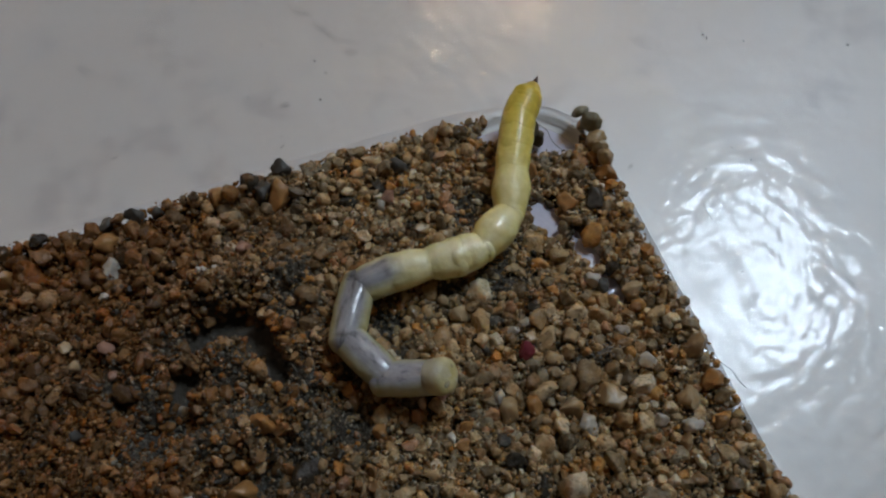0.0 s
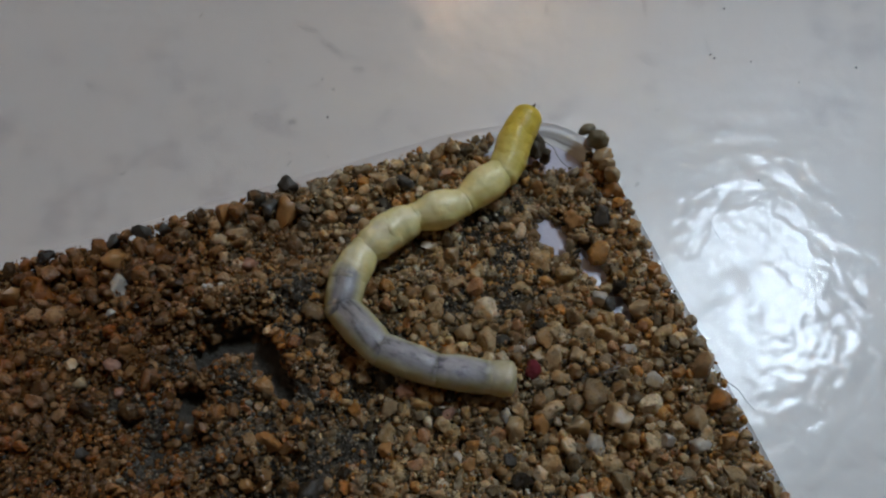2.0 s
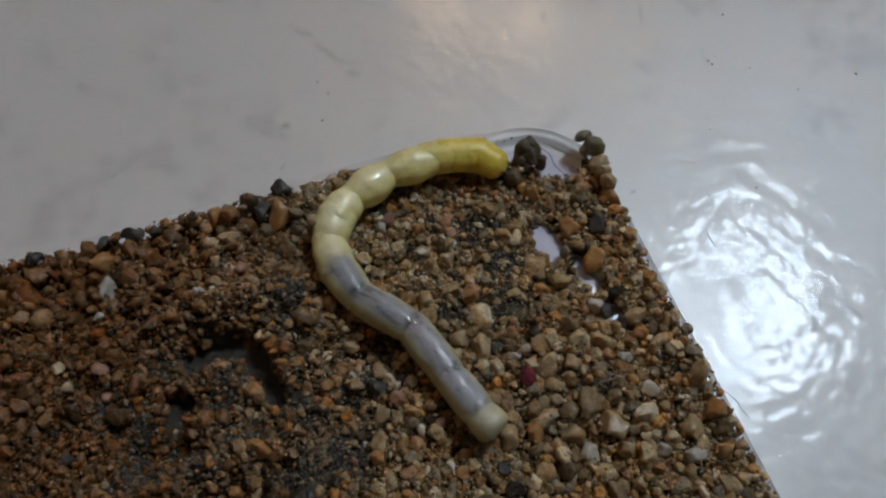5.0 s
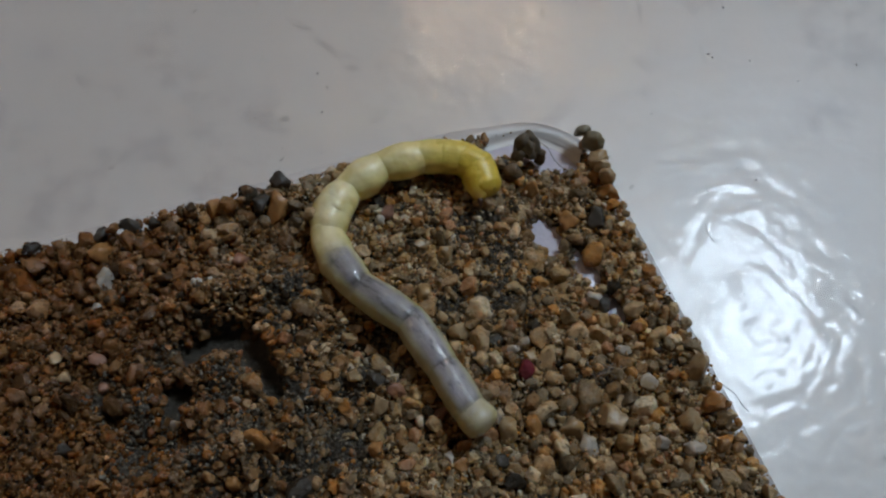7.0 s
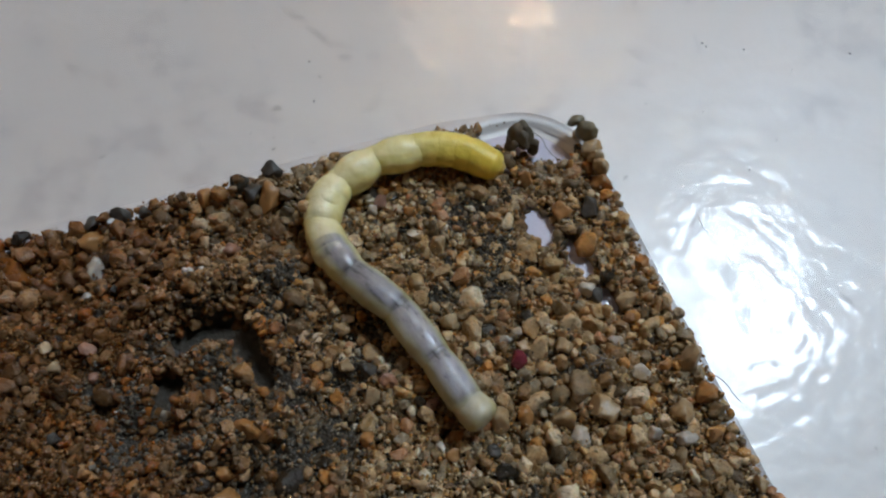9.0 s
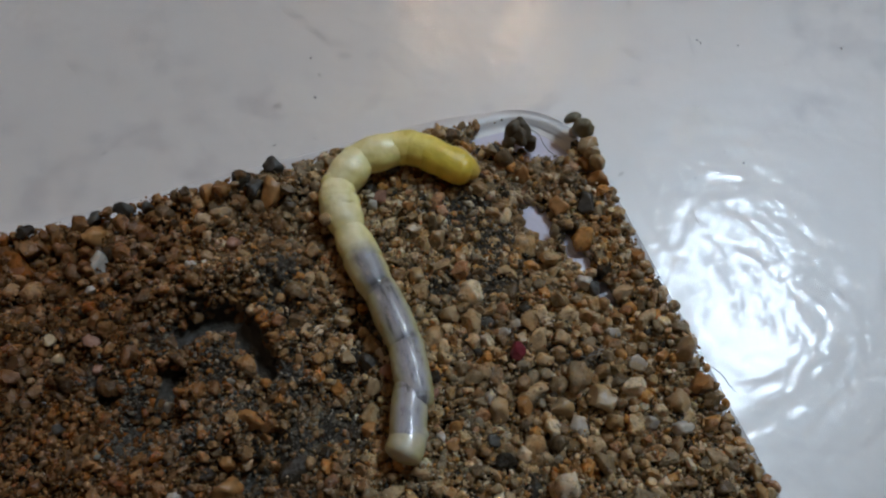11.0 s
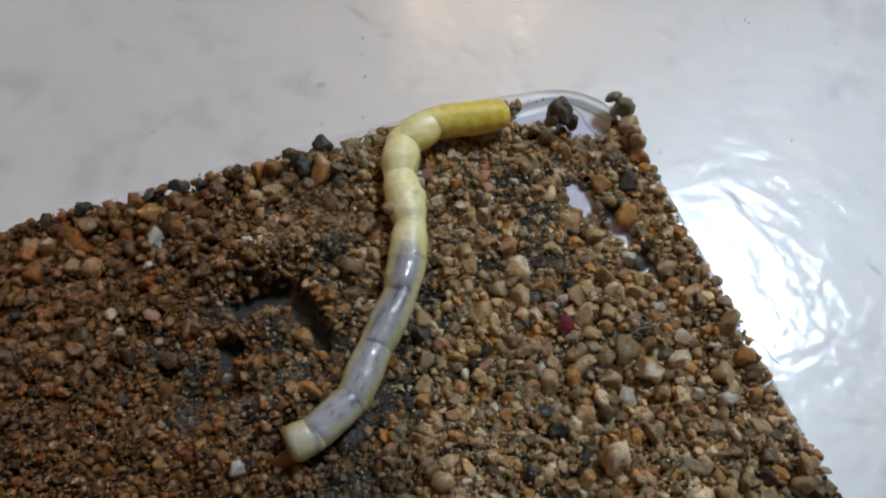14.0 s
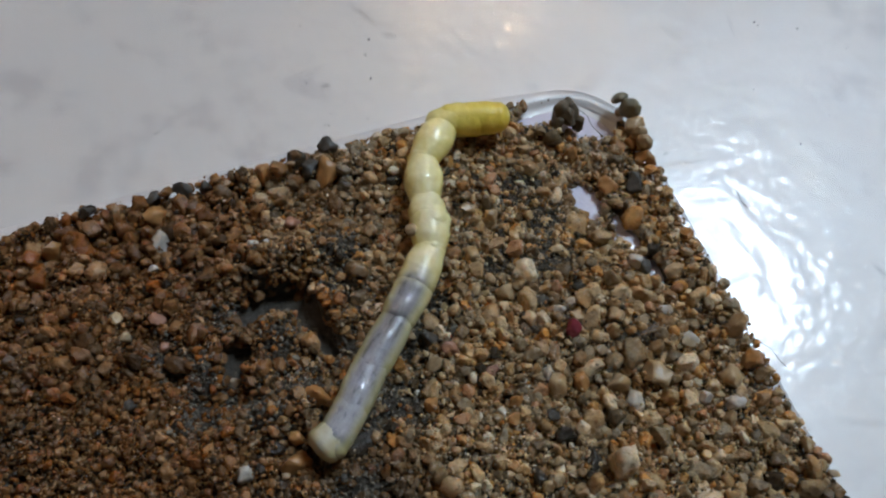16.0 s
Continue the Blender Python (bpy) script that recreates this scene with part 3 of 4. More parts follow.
def rotations(n):
    q = rng.normal(size=(n, 4))
    q /= np.linalg.norm(q, axis=1)[:, None]
    w, x, y, z = q.T
    return np.stack([np.stack([1 - 2 * (y * y + z * z), 2 * (x * y - w * z), 2 * (x * z + w * y)], -1),
                     np.stack([2 * (x * y + w * z), 1 - 2 * (x * x + z * z), 2 * (y * z - w * x)], -1),
                     np.stack([2 * (x * z - w * y), 2 * (y * z + w * x), 1 - 2 * (x * x + y * y)], -1)], 1)


def joined_grains(name, places, radii, protos, parent, label, mat=None):
    """All the grains given, in one mesh."""
    vs, fs, base = [], [], 0
    kind = rng.integers(0, len(protos), len(places))
    R = rotations(len(places))
    for k, (co, tri) in enumerate(protos):
        for i in np.nonzero(kind == k)[0]:
            vs.append((co @ R[i].T) * radii[i] * MM + places[i] * MM)
            fs.append(tri + base)
            base += len(co)
    v, f = np.concatenate(vs), np.concatenate(fs)
    me = bpy.data.meshes.new(name)
    me.vertices.add(len(v))
    me.vertices.foreach_set("co", v.ravel())
    me.loops.add(f.size)
    me.loops.foreach_set("vertex_index", f.ravel().astype(np.int32))
    me.polygons.add(len(f))
    me.polygons.foreach_set("loop_start", np.arange(0, f.size, 3, dtype=np.int32))
    me.update(calc_edges=True)
    worn(me)
    me.materials.append(mat or M_GRAIN)
    ob = new(name, me)
    ob.parent = parent
    return tagged(ob, label, kind="stuff")


def coarse(x, y):
    """Mean radius of the grains, mm."""
    r = 0.335 + 0.15 * min(1.0, max(0.0, (x + 30) / 18)) * min(1.0, max(0.0, (-y - 6) / 8))
    r -= 0.17 * fine_sand(x, y)
    return r + (0.30 if x < -18 else 0.16) * math.exp(-((y + 1.5) / 2.2) ** 2)


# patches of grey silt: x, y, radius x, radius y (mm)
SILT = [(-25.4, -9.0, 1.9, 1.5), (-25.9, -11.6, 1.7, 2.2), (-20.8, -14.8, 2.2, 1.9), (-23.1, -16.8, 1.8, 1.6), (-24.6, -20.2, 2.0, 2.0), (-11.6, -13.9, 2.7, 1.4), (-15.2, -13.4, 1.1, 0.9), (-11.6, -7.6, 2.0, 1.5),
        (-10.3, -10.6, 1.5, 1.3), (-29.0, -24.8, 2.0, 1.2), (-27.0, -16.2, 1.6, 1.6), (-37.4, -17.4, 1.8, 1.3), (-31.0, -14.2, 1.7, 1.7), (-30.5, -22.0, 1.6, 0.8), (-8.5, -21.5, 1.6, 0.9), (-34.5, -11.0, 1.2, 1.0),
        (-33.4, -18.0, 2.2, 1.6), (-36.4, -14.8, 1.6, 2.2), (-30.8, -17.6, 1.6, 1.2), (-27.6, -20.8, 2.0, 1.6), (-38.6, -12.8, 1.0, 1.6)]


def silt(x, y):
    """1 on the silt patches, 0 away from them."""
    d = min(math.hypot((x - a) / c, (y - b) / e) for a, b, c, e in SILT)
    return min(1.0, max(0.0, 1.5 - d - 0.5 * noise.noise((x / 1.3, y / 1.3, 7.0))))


def scatter(tries, size, gap, margin, back_gap=0.15, taken=None, keep=lambda x, y: 1.0, spill=1.15, x0=BOX_X, y0=BOX_Y):
    """Dart throwing: places and radii of grains that hardly overlap."""
    cells, out = {k: list(v) for k, v in (taken or {}).items()}, []
    for _ in range(tries):
        x, y = rng.uniform(x0, 0), rng.uniform(y0, 0)
        r = size(x, y) * math.exp(rng.normal(0, 0.34))
        if not inside(x, y + back_gap, margin + r * 0.6) or rng.random() < (1.15 if x > -20 else spill) * bare(x, y) or rng.random() > keep(x, y):
            continue
        cx, cy = int(x // 1.5), int(y // 1.5)
        if any((x - a) ** 2 + (y - b) ** 2 < (gap * (r + c)) ** 2
               for i in (-1, 0, 1) for j in (-1, 0, 1) for a, b, c in cells.get((cx + i, cy + j), ())):
            continue
        cells.setdefault((cx, cy), []).append((x, y, r))
        out.append((x, y, surface(x, y), r))
    return np.array(out)


sand = tagged(new("sand_bed"), "bed of coarse damp brown river sand with a dug hollow", "sand", kind="stuff")
part("fine_sand", fines_sheet(), M_FINES, sand, "damp fine sand between the grains, darkened for the shade in the gaps", smooth=True)
protos_bm = [grain_proto(s, 2) for s in range(14)]
fine_bm = [grain_proto(s, 3) for s in range(14)]
round_bm = [grain_proto(90 + s, 3, 0.78, 0.98)[0] for s in range(4)]
P2 = [(co, tri) for _, co, tri in protos_bm]
P3 = [(co, tri) for _, co, tri in fine_bm]
P1 = [grain_proto(50 + s, 1)[1:] for s in range(8)]
# distinct grains: x, y, radius (mm)
WHITE = [(-35.6, -21.7, 0.80), (-37.1, -4.1, 0.85), (-11.4, -17.7, 0.56), (-12.3, -17.9, 0.47), (-15.0, -21.9, 0.51), (-34.8, -15.5, 0.47), (-18.9, -23.4, 0.43), (-5.5, -16.4, 0.73), (-4.6, -23.1, 0.64), (-3.8, -28.0, 0.77), (-5.8, -27.0, 0.56), (-31.0, -7.4, 0.43), (-38.0, -6.0, 0.43), (-5.3, -20.4, 0.56), (-30.1, -7.6, 0.34), (-10.2, -25.7, 0.77), (-17.8, -5.6, 0.60)]
BEIGE = [(-15.3, -15.5, 0.94), (-16.5, -11.9, 0.85), (-11.4, -18.7, 0.64), (-8.9, -19.7, 0.77), (-22.9, -16.3, 0.64), (-21.8, -18.7, 0.60), (-14.7, -23.0, 0.94), (-10.7, -24.2, 0.98), (-3.3, -18.0, 0.85), (-10.5, -20.7, 0.68), (-1.2, -23.3, 1.05), (-8.3, -24.6, 1.20), (-3.3, -26.3, 0.98), (-14.2, -9.7, 0.85), (-4.8, -28.9, 0.68), (-9.4, -4.8, 0.55), (-16.0, -14.2, 0.51), (-15.4, -8.4, 0.56), (-40.9, -9.0, 0.47), (-40.7, -10.3, 0.68)]
ORANGE = [(-32.4, -22.1, 0.95), (-29.9, -18.6, 0.90), (-13.0, -23.2, 0.77), (-17.7, -22.9, 0.60), (-18.4, -24.1, 0.60), (-23.0, -21.4, 0.68), (-2.9, -23.1, 0.56), (-24.5, -2.3, 1.02), (-15.3, -6.8, 0.60), (-31.9, -20.6, 0.64), (-28.8, -1.0, 0.92), (-36.8, -2.1, 0.94), (-44.0, -2.6, 0.94), (-0.5, -15.4, 0.77), (-4.4, -9.6, 0.83), (-0.6, -8.4, 0.88), (-0.8, -6.6, 0.74), (-6.1, -6.3, 0.69), (-1.3, -25.7, 0.95)]
PINK = [(-28.0, -5.7, 0.73), (-20.7, -18.3, 0.64), (-16.9, -5.0, 0.74), (-38.4, -9.9, 0.60), (-18.5, -20.6, 0.51), (-38.4, -11.8, 0.51)]
RED = [(-12.2, -19.6, 0.73)]
DARK = [(-25.6, -1.7, 0.78), (-5.2, -17.0, 0.64), (-36.8, -0.6, 0.68), (-34.6, -0.8, 0.73), (-33.0, -1.0, 0.64), (-41.2, -15.2, 0.56), (-2.3, -10.1, 0.97), (-21.6, -17.1, 0.77), (-23.7, -0.5, 0.78), (-15.4, -2.8, 0.83)]
MARKED = [WHITE, BEIGE, ORANGE, PINK, RED, DARK]
placed = {}
for group in MARKED:
    for x, y, r in group:
        placed.setdefault((int(x // 1.5), int(y // 1.5)), []).append((x, y, r * 0.95))
under = scatter(30000, lambda x, y: 0.30, 0.62, 0.3)
upper = scatter(60000, coarse, 0.69, 0.05, taken=placed, keep=lambda x, y: 1 - 0.93 * silt(x, y))
middle = scatter(14000, lambda x, y: 0.25, 0.72, 0.2, taken=placed, keep=lambda x, y: (1 - 0.85 * silt(x, y)) * (1 - 0.7 * fine_sand(x, y)), x0=-52, y0=-36)
fine = scatter(42000, lambda x, y: 0.15, 0.7, 0.2, keep=lambda x, y: 1 - 0.85 * silt(x, y), x0=-52, y0=-36)
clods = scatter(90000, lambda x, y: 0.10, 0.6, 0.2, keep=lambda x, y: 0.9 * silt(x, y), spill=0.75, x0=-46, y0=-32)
heaps = scatter(9000, lambda x, y: 0.85 * coarse(x, y), 0.75, 0.3, taken=placed, keep=lambda x, y: (1 - silt(x, y)) * (1 - fine_sand(x, y)) * max(0.0, 2.5 * noise.noise((x / 3.0, y / 3.0, 9.0))))
grit = scatter(36000, lambda x, y: 0.085, 0.7, 0.2, keep=lambda x, y: 1 - 0.85 * silt(x, y), x0=-48, y0=-33)
lift = rng.uniform(-0.25, 0.35, len(upper))
near = (upper[:, 0] > -17) & (upper[:, 0] < -3) & (upper[:, 1] < -17.5) & (upper[:, 1] > -31)
near &= np.cumsum(near) <= 300
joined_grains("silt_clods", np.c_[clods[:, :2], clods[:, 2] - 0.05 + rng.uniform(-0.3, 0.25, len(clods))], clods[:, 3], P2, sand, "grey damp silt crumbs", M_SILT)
joined_grains("heaped_grains", np.c_[heaps[:, :2], heaps[:, 2] + 0.42], heaps[:, 3], P3, sand, "coarse sand grains heaped on the others")
joined_grains("lower_grains", np.c_[under[:, :2], under[:, 2] - 0.62], under[:, 3], P1, sand, "small packed sand grains")
seen = (upper[:, 0] > -50) & (upper[:, 1] > -34)
tops = np.c_[upper[:, :2], upper[:, 2] - 0.12 + lift]
joined_grains("upper_grains", tops[~near & seen], upper[~near & seen, 3], P3, sand, "coarse tan brown and grey sand grains")
joined_grains("outer_grains", tops[~near & ~seen], upper[~near & ~seen, 3], P2, sand, "coarse tan brown and grey sand grains")
joined_grains("middling_grains", np.c_[middle[:, :2], middle[:, 2] + rng.uniform(-0.35, 0.1, len(middle))], middle[:, 3], P2, sand, "middling sand grains filling the gaps")
joined_grains("small_grains", np.c_[fine[:, :2], fine[:, 2] + rng.uniform(-0.45, 0.12, len(fine))], fine[:, 3], P1, sand, "loose small sand grains")

joined_grains("grit", np.c_[grit[:, :2], grit[:, 2] + rng.uniform(-0.15, 0.42, len(grit))], grit[:, 3], P1, sand, "tiny crumbs of grit among the grains")


def grain_mesh(k, mat):
    me = bpy.data.meshes.new("sand_grain")
    fine_bm[k][0].to_mesh(me)
    worn(me)
    me.materials.append(mat)
    return me


def round_mesh(k, mat):
    me = bpy.data.meshes.new("sand_grain")
    round_bm[k].to_mesh(me)
    worn(me)
    me.materials.append(mat)
    return me


def sand_grain(me, x, y, z, r, squash=1.0):
    ob = new("sand_grain", me)
    ob.parent = sand
    ob.location = (x * MM, y * MM, z * MM)
    ob.rotation_euler = rng.uniform(0, 6.28, 3)
    ob.scale = (r * MM, r * MM, r * MM * squash)
    return ob


shared = [grain_mesh(k, M_GRAIN) for k in range(len(protos_bm))]
for (x, y, h, r), dz in zip(upper[near], lift[near]):
    sand_grain(shared[rng.integers(len(shared))], x, y, h - 0.12 + dz, r)
for group, mat in zip(MARKED, STONES):
    kinds = [grain_mesh(k, mat) for k in (range(0, len(protos_bm), 3) if len(group) > 1 else (9,))]
    for x, y, r in group:
        x = min(x, -0.75 * r - 0.1)
        sand_grain(kinds[rng.integers(len(kinds))], x, y, max(surface(x, y), FLOOR_Z + 0.7 * r) + (0.4 if group is RED or (x, y) == (-32.4, -22.1) else 0.12), r * 0.85)
# grains that stick to the side wall above the corner
olive = stone("olive_grain", (0.22, 0.20, 0.14), 0.45)
clump = stone("dark_brown_crumb", (0.115, 0.09, 0.06), 0.6)
for x, y, z, r in ((-0.62, -3.2, 0.6, 0.56), (-0.2, -4.3, 0.5, 0.72), (-0.25, -5.5, -0.1, 0.6), (-0.45, -3.8, -0.35, 0.5), (-0.3, -6.4, 0.0, 0.55), (-0.35, -7.4, 0.1, 0.6)):
    sand_grain(round_mesh(rng.integers(4), olive if z > 0.3 else STONES[1]), x, y, z, r)
for x, y, z, r in ((-5.4, -2.6, -0.1, 0.9), (-4.7, -2.9, 0.05, 0.8), (-5.1, -3.3, 0.0, 0.75), (-5.8, -3.1, -0.25, 0.7), (-4.3, -3.8, -0.5, 0.6)):
    sand_grain(grain_mesh(rng.integers(14), clump), x, y, z, r)

# ---- dust on the box's walls, and fibres ----
M_DUST = plain("grey_dust", (0.22, 0.22, 0.23), 0.8, scale=3000)
dust = bmesh.new()
spots = [(x, DRAFT * z - 0.06, z) for x, z in ((-19.5, 8.0), (-19.7, 4.9), (-24.3, 5.8), (-23.3, 1.8), (-23.0, 2.8), (-24.5, 3.6), (-20.3, 1.5), (-24.5, 6.7), (-16.4, 4.5))]
spots += [(DRAFT * z - 0.06, y, z) for y, z in ((-16.1, 13.3), (-16.2, 10.7), (-7.8, 12.7), (-8.2, 12.8), (-6.6, 15.3), (-6.3, 9.8), (-11.1, 10.1), (-14.7, 10.0), (-15.7, 19.6), (-10.5, 14.8), (-13.8, 16.5))]
drand = random.Random(5)
for p in spots:
    ret = bmesh.ops.create_icosphere(dust, subdivisions=1, radius=1)
    sx = Vector([drand.uniform(0.035, 0.10) for _ in range(3)])
    for v in ret["verts"]:
        v.co = Vector((v.co.x * sx.x, v.co.y * sx.y, v.co.z * sx.z)) * MM + Vector(p) * MM
tagged(mesh_object("dust_specks", dust, M_DUST), "dark dust specks sticking to the clear box walls", "dust", kind="stuff")


DEBRIS = (-6.6, -21.6)


def fibre_mesh(points, thick):
    cu = bpy.data.curves.new("fibre", "CURVE")
    cu.dimensions, cu.bevel_depth, cu.bevel_resolution = "3D", thick * MM, 2
    sp = cu.splines.new("NURBS")
    sp.points.add(len(points) - 1)
    for q, p in zip(sp.points, points):
        q.co = (p[0] * MM, p[1] * MM, p[2] * MM, 1)
    sp.use_endpoint_u, sp.order_u = True, 3
    tmp = bpy.data.objects.new("fibre_curve", cu)
    me = bpy.data.meshes.new_from_object(tmp)
    bpy.data.objects.remove(tmp)
    return me


def fibre(points, thick, label):
    me = fibre_mesh(points, thick)
    me.materials.append(M_DUST)
    return tagged(new("fibre", me), label, "fibre", group="loose fibres")


fibre([(-4.3, -2.2, -0.3), (-3.5, -3.4, 0.2), (-3.6, -4.6, -0.2), (-3.0, -5.6, -0.3)], 0.03, "thin dark curled fibre lying on the sand")
fibre([(-0.2, -24.8, 0.1), (0.1, -25.8, 0.7), (0.1, -26.4, 0.5), (0.2, -27.2, 0.9)], 0.025, "thin dark fibre between sand and box wall")
fibre([(6.4, -12.3, TABLE_Z + 0.03), (6.0, -13.1, TABLE_Z + 0.03), (6.3, -14.0, TABLE_Z + 0.03)], 0.018, "thin grey fibre lying on the white table")

M_STRAW = plain("dry_straw", (0.34, 0.24, 0.13), 0.7, scale=2500, vary=0.5)
straw = fibre([(-33.6, -4.9, 0.5), (-33.3, -4.8, 0.8), (-33.0, -4.7, 1.0), (-32.7, -4.5, 1.3)], 0.035, "short pale straw standing in the sand")
straw.data.materials[0] = M_STRAW
debris = tagged(new("plant_debris"), "tuft of brown rotten plant fibres half buried in the sand", "debris")
drand = random.Random(11)
for k in range(22):
    a, r = drand.uniform(0, math.pi), drand.uniform(0.4, 1.0)
    cx, cy = DEBRIS[0] + drand.uniform(-0.5, 0.5), DEBRIS[1] + drand.uniform(-0.35, 0.35)
    dx, dy = math.cos(a) * r, math.sin(a) * r
    z = 0.25 + drand.uniform(0.0, 0.35)
    f = fibre_mesh([(cx - dx, cy - dy, z - 0.45), (cx - dx * 0.4, cy - dy * 0.5, z + 0.1), (cx + dx * 0.3, cy + dy * 0.5, z + 0.12), (cx + dx, cy + dy, z - 0.35)], drand.uniform(0.025, 0.05))
    f.materials.append(M_STRAW if k % 3 else M_DUST)
    ob = new("stalk", f)
    ob.parent = debris

# ---- larva ----
larva = tagged(new("larva"), "slender glossy larva, yellow in front and glassy grey behind", "larva")
NF = 5                   # rigid pieces of the smooth yellow front, the head first
# the segments behind it: length, radius at front, middle and rear, all in mm, their stretch of the body's colours, and which ends are creased
SEGMENTS = (
    ("body_segment", 3.5, 1.22, 1.42, 1.14, 0.20, 0.28, 3, "pale yellow bead-like body segment"),
    ("body_segment", 3.4, 1.14, 1.46, 1.12, 0.28, 0.37, 3, "pale yellow bead-like body segment"),
    ("body_segment", 2.1, 1.12, 1.36, 1.46, 0.37, 0.415, 1, "front half of a pale cream-yellow bead"),
    ("body_segment", 2.1, 1.46, 1.36, 1.13, 0.415, 0.46, 2, "rear half of a pale cream-yellow bead"),
    ("body_segment", 2.6, 1.13, 1.31, 1.37, 0.46, 0.52, 1, "cream body segment turning to grey"),
    ("body_segment", 2.6, 1.37, 1.30, 1.17, 0.52, 0.58, 2, "grey glassy body segment with dark gut"),
    ("body_segment", 4.2, 1.17, 1.27, 1.16, 0.58, 0.70, 3, "glassy grey body segment with dark gut"),
    ("body_segment", 3.9, 1.16, 1.24, 1.14, 0.70, 0.82, 3, "glassy grey body segment with dark gut"),
    ("body_segment", 3.5, 1.14, 1.18, 1.14, 0.82, 0.94, 3, "glassy lavender-grey body segment"),
    ("tail_end", 1.7, 1.13, 1.22, 1.35, 0.94, 1.00, 1, "rounded cream tail end"),
)
SPLIT = (2, 3)           # of the eight segments, those built in two halves


def ring_skin(xs, rs, along, seed):
    """A body piece along x (head towards +x) from radii rs at xs, with soft lumps."""
    bm = bmesh.new()
    la = bm.verts.layers.float.new("along")
    ls = bm.verts.layers.float.new("side")
    rings, seg = [], 36
    for x, r in zip(xs, rs):
        ring = []
        for j in range(seg):
            a = 2 * math.pi * j / seg
            lump = 1 + 0.05 * noise.noise((x * 0.9, math.cos(a) * 1.3 + 5 * seed, math.sin(a) * 1.3)) + 0.018 * noise.noise((x * 3.5, math.cos(a) * 3 + 9 * seed, math.sin(a) * 3))
            q = max(r, 0.01) * lump * MM
            v = bm.verts.new((x * MM, math.cos(a) * q, math.sin(a) * q * 0.96))
            v[la] = along(x)
            v[ls] = math.cos(a) * 0.5 + 0.5 if math.sin(a) > 0 else round(math.cos(a) * 0.5 + 0.5)
            ring.append(v)
        rings.append(ring)
    for p, q in zip(rings, rings[1:]):
        for k in range(seg):
            bm.faces.new((p[k], q[k], q[(k + 1) % seg], p[(k + 1) % seg]))
    bm.faces.new(rings[0])
    bm.faces.new(rings[-1][::-1])
    bmesh.ops.recalc_face_normals(bm, faces=bm.faces[:])
    return bm


def segment_bm(length, r0, r1, r2, a0, a1, seed, creased=3, last=False):
    """A barrel that swells in its middle; its rounded ends sink into the neighbours."""
    xs, rs, n = [], [], 44
    for k in range(n + 1):
        u = math.cos(math.pi * k / n)                 # 1 at the head's side
        end = r0 if u > 0 else r2
        lap = 0.8 * end if not (last and u < 0) else 0.1
        x = u * (length / 2 + lap)
        w = min(1.0, abs(x) / (length / 2))
        swell = 0.5 + 0.5 * math.cos(math.pi * w)
        r = end + (r1 - end) * swell ** 0.8
        crease = 1 - (0.04 if creased & (1 if u > 0 else 2) else 0.0) * math.exp(-((abs(x) - length / 2) / 0.16) ** 2)
        over = max(0.0, abs(x) - (length / 2 if not (last and u < 0) else length / 2 - 0.75)) / (lap if not (last and u < 0) else 0.85)
        r *= crease * max(0.0, 1 - min(1.0, over) ** 2) ** (0.5 if not (last and u < 0) else 0.36)
        xs.append(x)
        rs.append(r)
    return ring_skin(xs, rs, lambda x: min(a1 + 0.004, max(a0 - 0.004, a0 + (a1 - a0) * (0.5 - x / length))), seed)


def head_bm():
    """The tapering head: its tip at x = 0, its rear 3.4 mm behind."""
    xs = [-3.4 * (0.5 - 0.5 * math.cos(math.pi * k / 30)) for k in range(31)]
    rs = [1.22 * min(1.0, 0.17 + 1.0 * (-x / 2.1) ** 0.62) * max(0.0, 1 - max(0.0, (-x - 2.3) / 1.1) ** 2) ** 0.5 for x in xs]
    return ring_skin(xs, rs, lambda x: 0.075 * -x / 3.4, 3)


pieces = [part("head", head_bm(), M_SKIN, larva, "tapering deep yellow head", smooth=True)]
for i in range(1, NF):
    r = (1.2, 1.27, 1.31, 1.31, 1.26)
    pieces.append(part("body_segment", segment_bm(1.75, r[i - 1] * 0.99, r[i] * 1.02, r[i] * 0.985, 0.04 * i, 0.04 * i + 0.04, i, 2 if i == 2 else 0), M_SKIN, larva, "smooth deep yellow body segment", smooth=True))
for i, (name, length, r0, r1, r2, a0, a1, creased, label) in enumerate(SEGMENTS):
    pieces.append(part(name, segment_bm(length, r0, r1, r2, a0, a1, 10 + i, creased, name == "tail_end"), M_SKIN, larva, label, smooth=True))
bm = bmesh.new()
bmesh.ops.create_cone(bm, cap_ends=True, segments=16, radius1=0.36 * MM, radius2=0.05 * MM, depth=0.95 * MM)
bmesh.ops.rotate(bm, matrix=Matrix.Rotation(radians(90), 3, "Y"), verts=bm.verts)
bmesh.ops.translate(bm, vec=(0.12 * MM, 0, 0), verts=bm.verts)
part("mouth_hook", bm, M_DARK, pieces[0], "dark brown pointed mouth tip", smooth=True)
for y, z, r in ((0.55, 0.15, 0.42), (-0.55, 0.1, 0.38)):
    bm = bmesh.new()
    bmesh.ops.create_uvsphere(bm, u_segments=16, v_segments=10, radius=r * MM)
    bmesh.ops.scale(bm, vec=(1.1, 1.0, 0.9), verts=bm.verts)
    bmesh.ops.translate(bm, vec=(-0.52 * MM, y * MM, z * MM), verts=bm.verts)
    part("tail_lobe", bm, M_LOBE, pieces[-1], "small cream lobe at the tail", smooth=True)
bm = bmesh.new()
bmesh.ops.create_icosphere(bm, subdivisions=2, radius=0.5 * MM)
for v in bm.verts:
    v.co *= 1 + 0.25 * noise.noise(v.co / MM * 2.0)
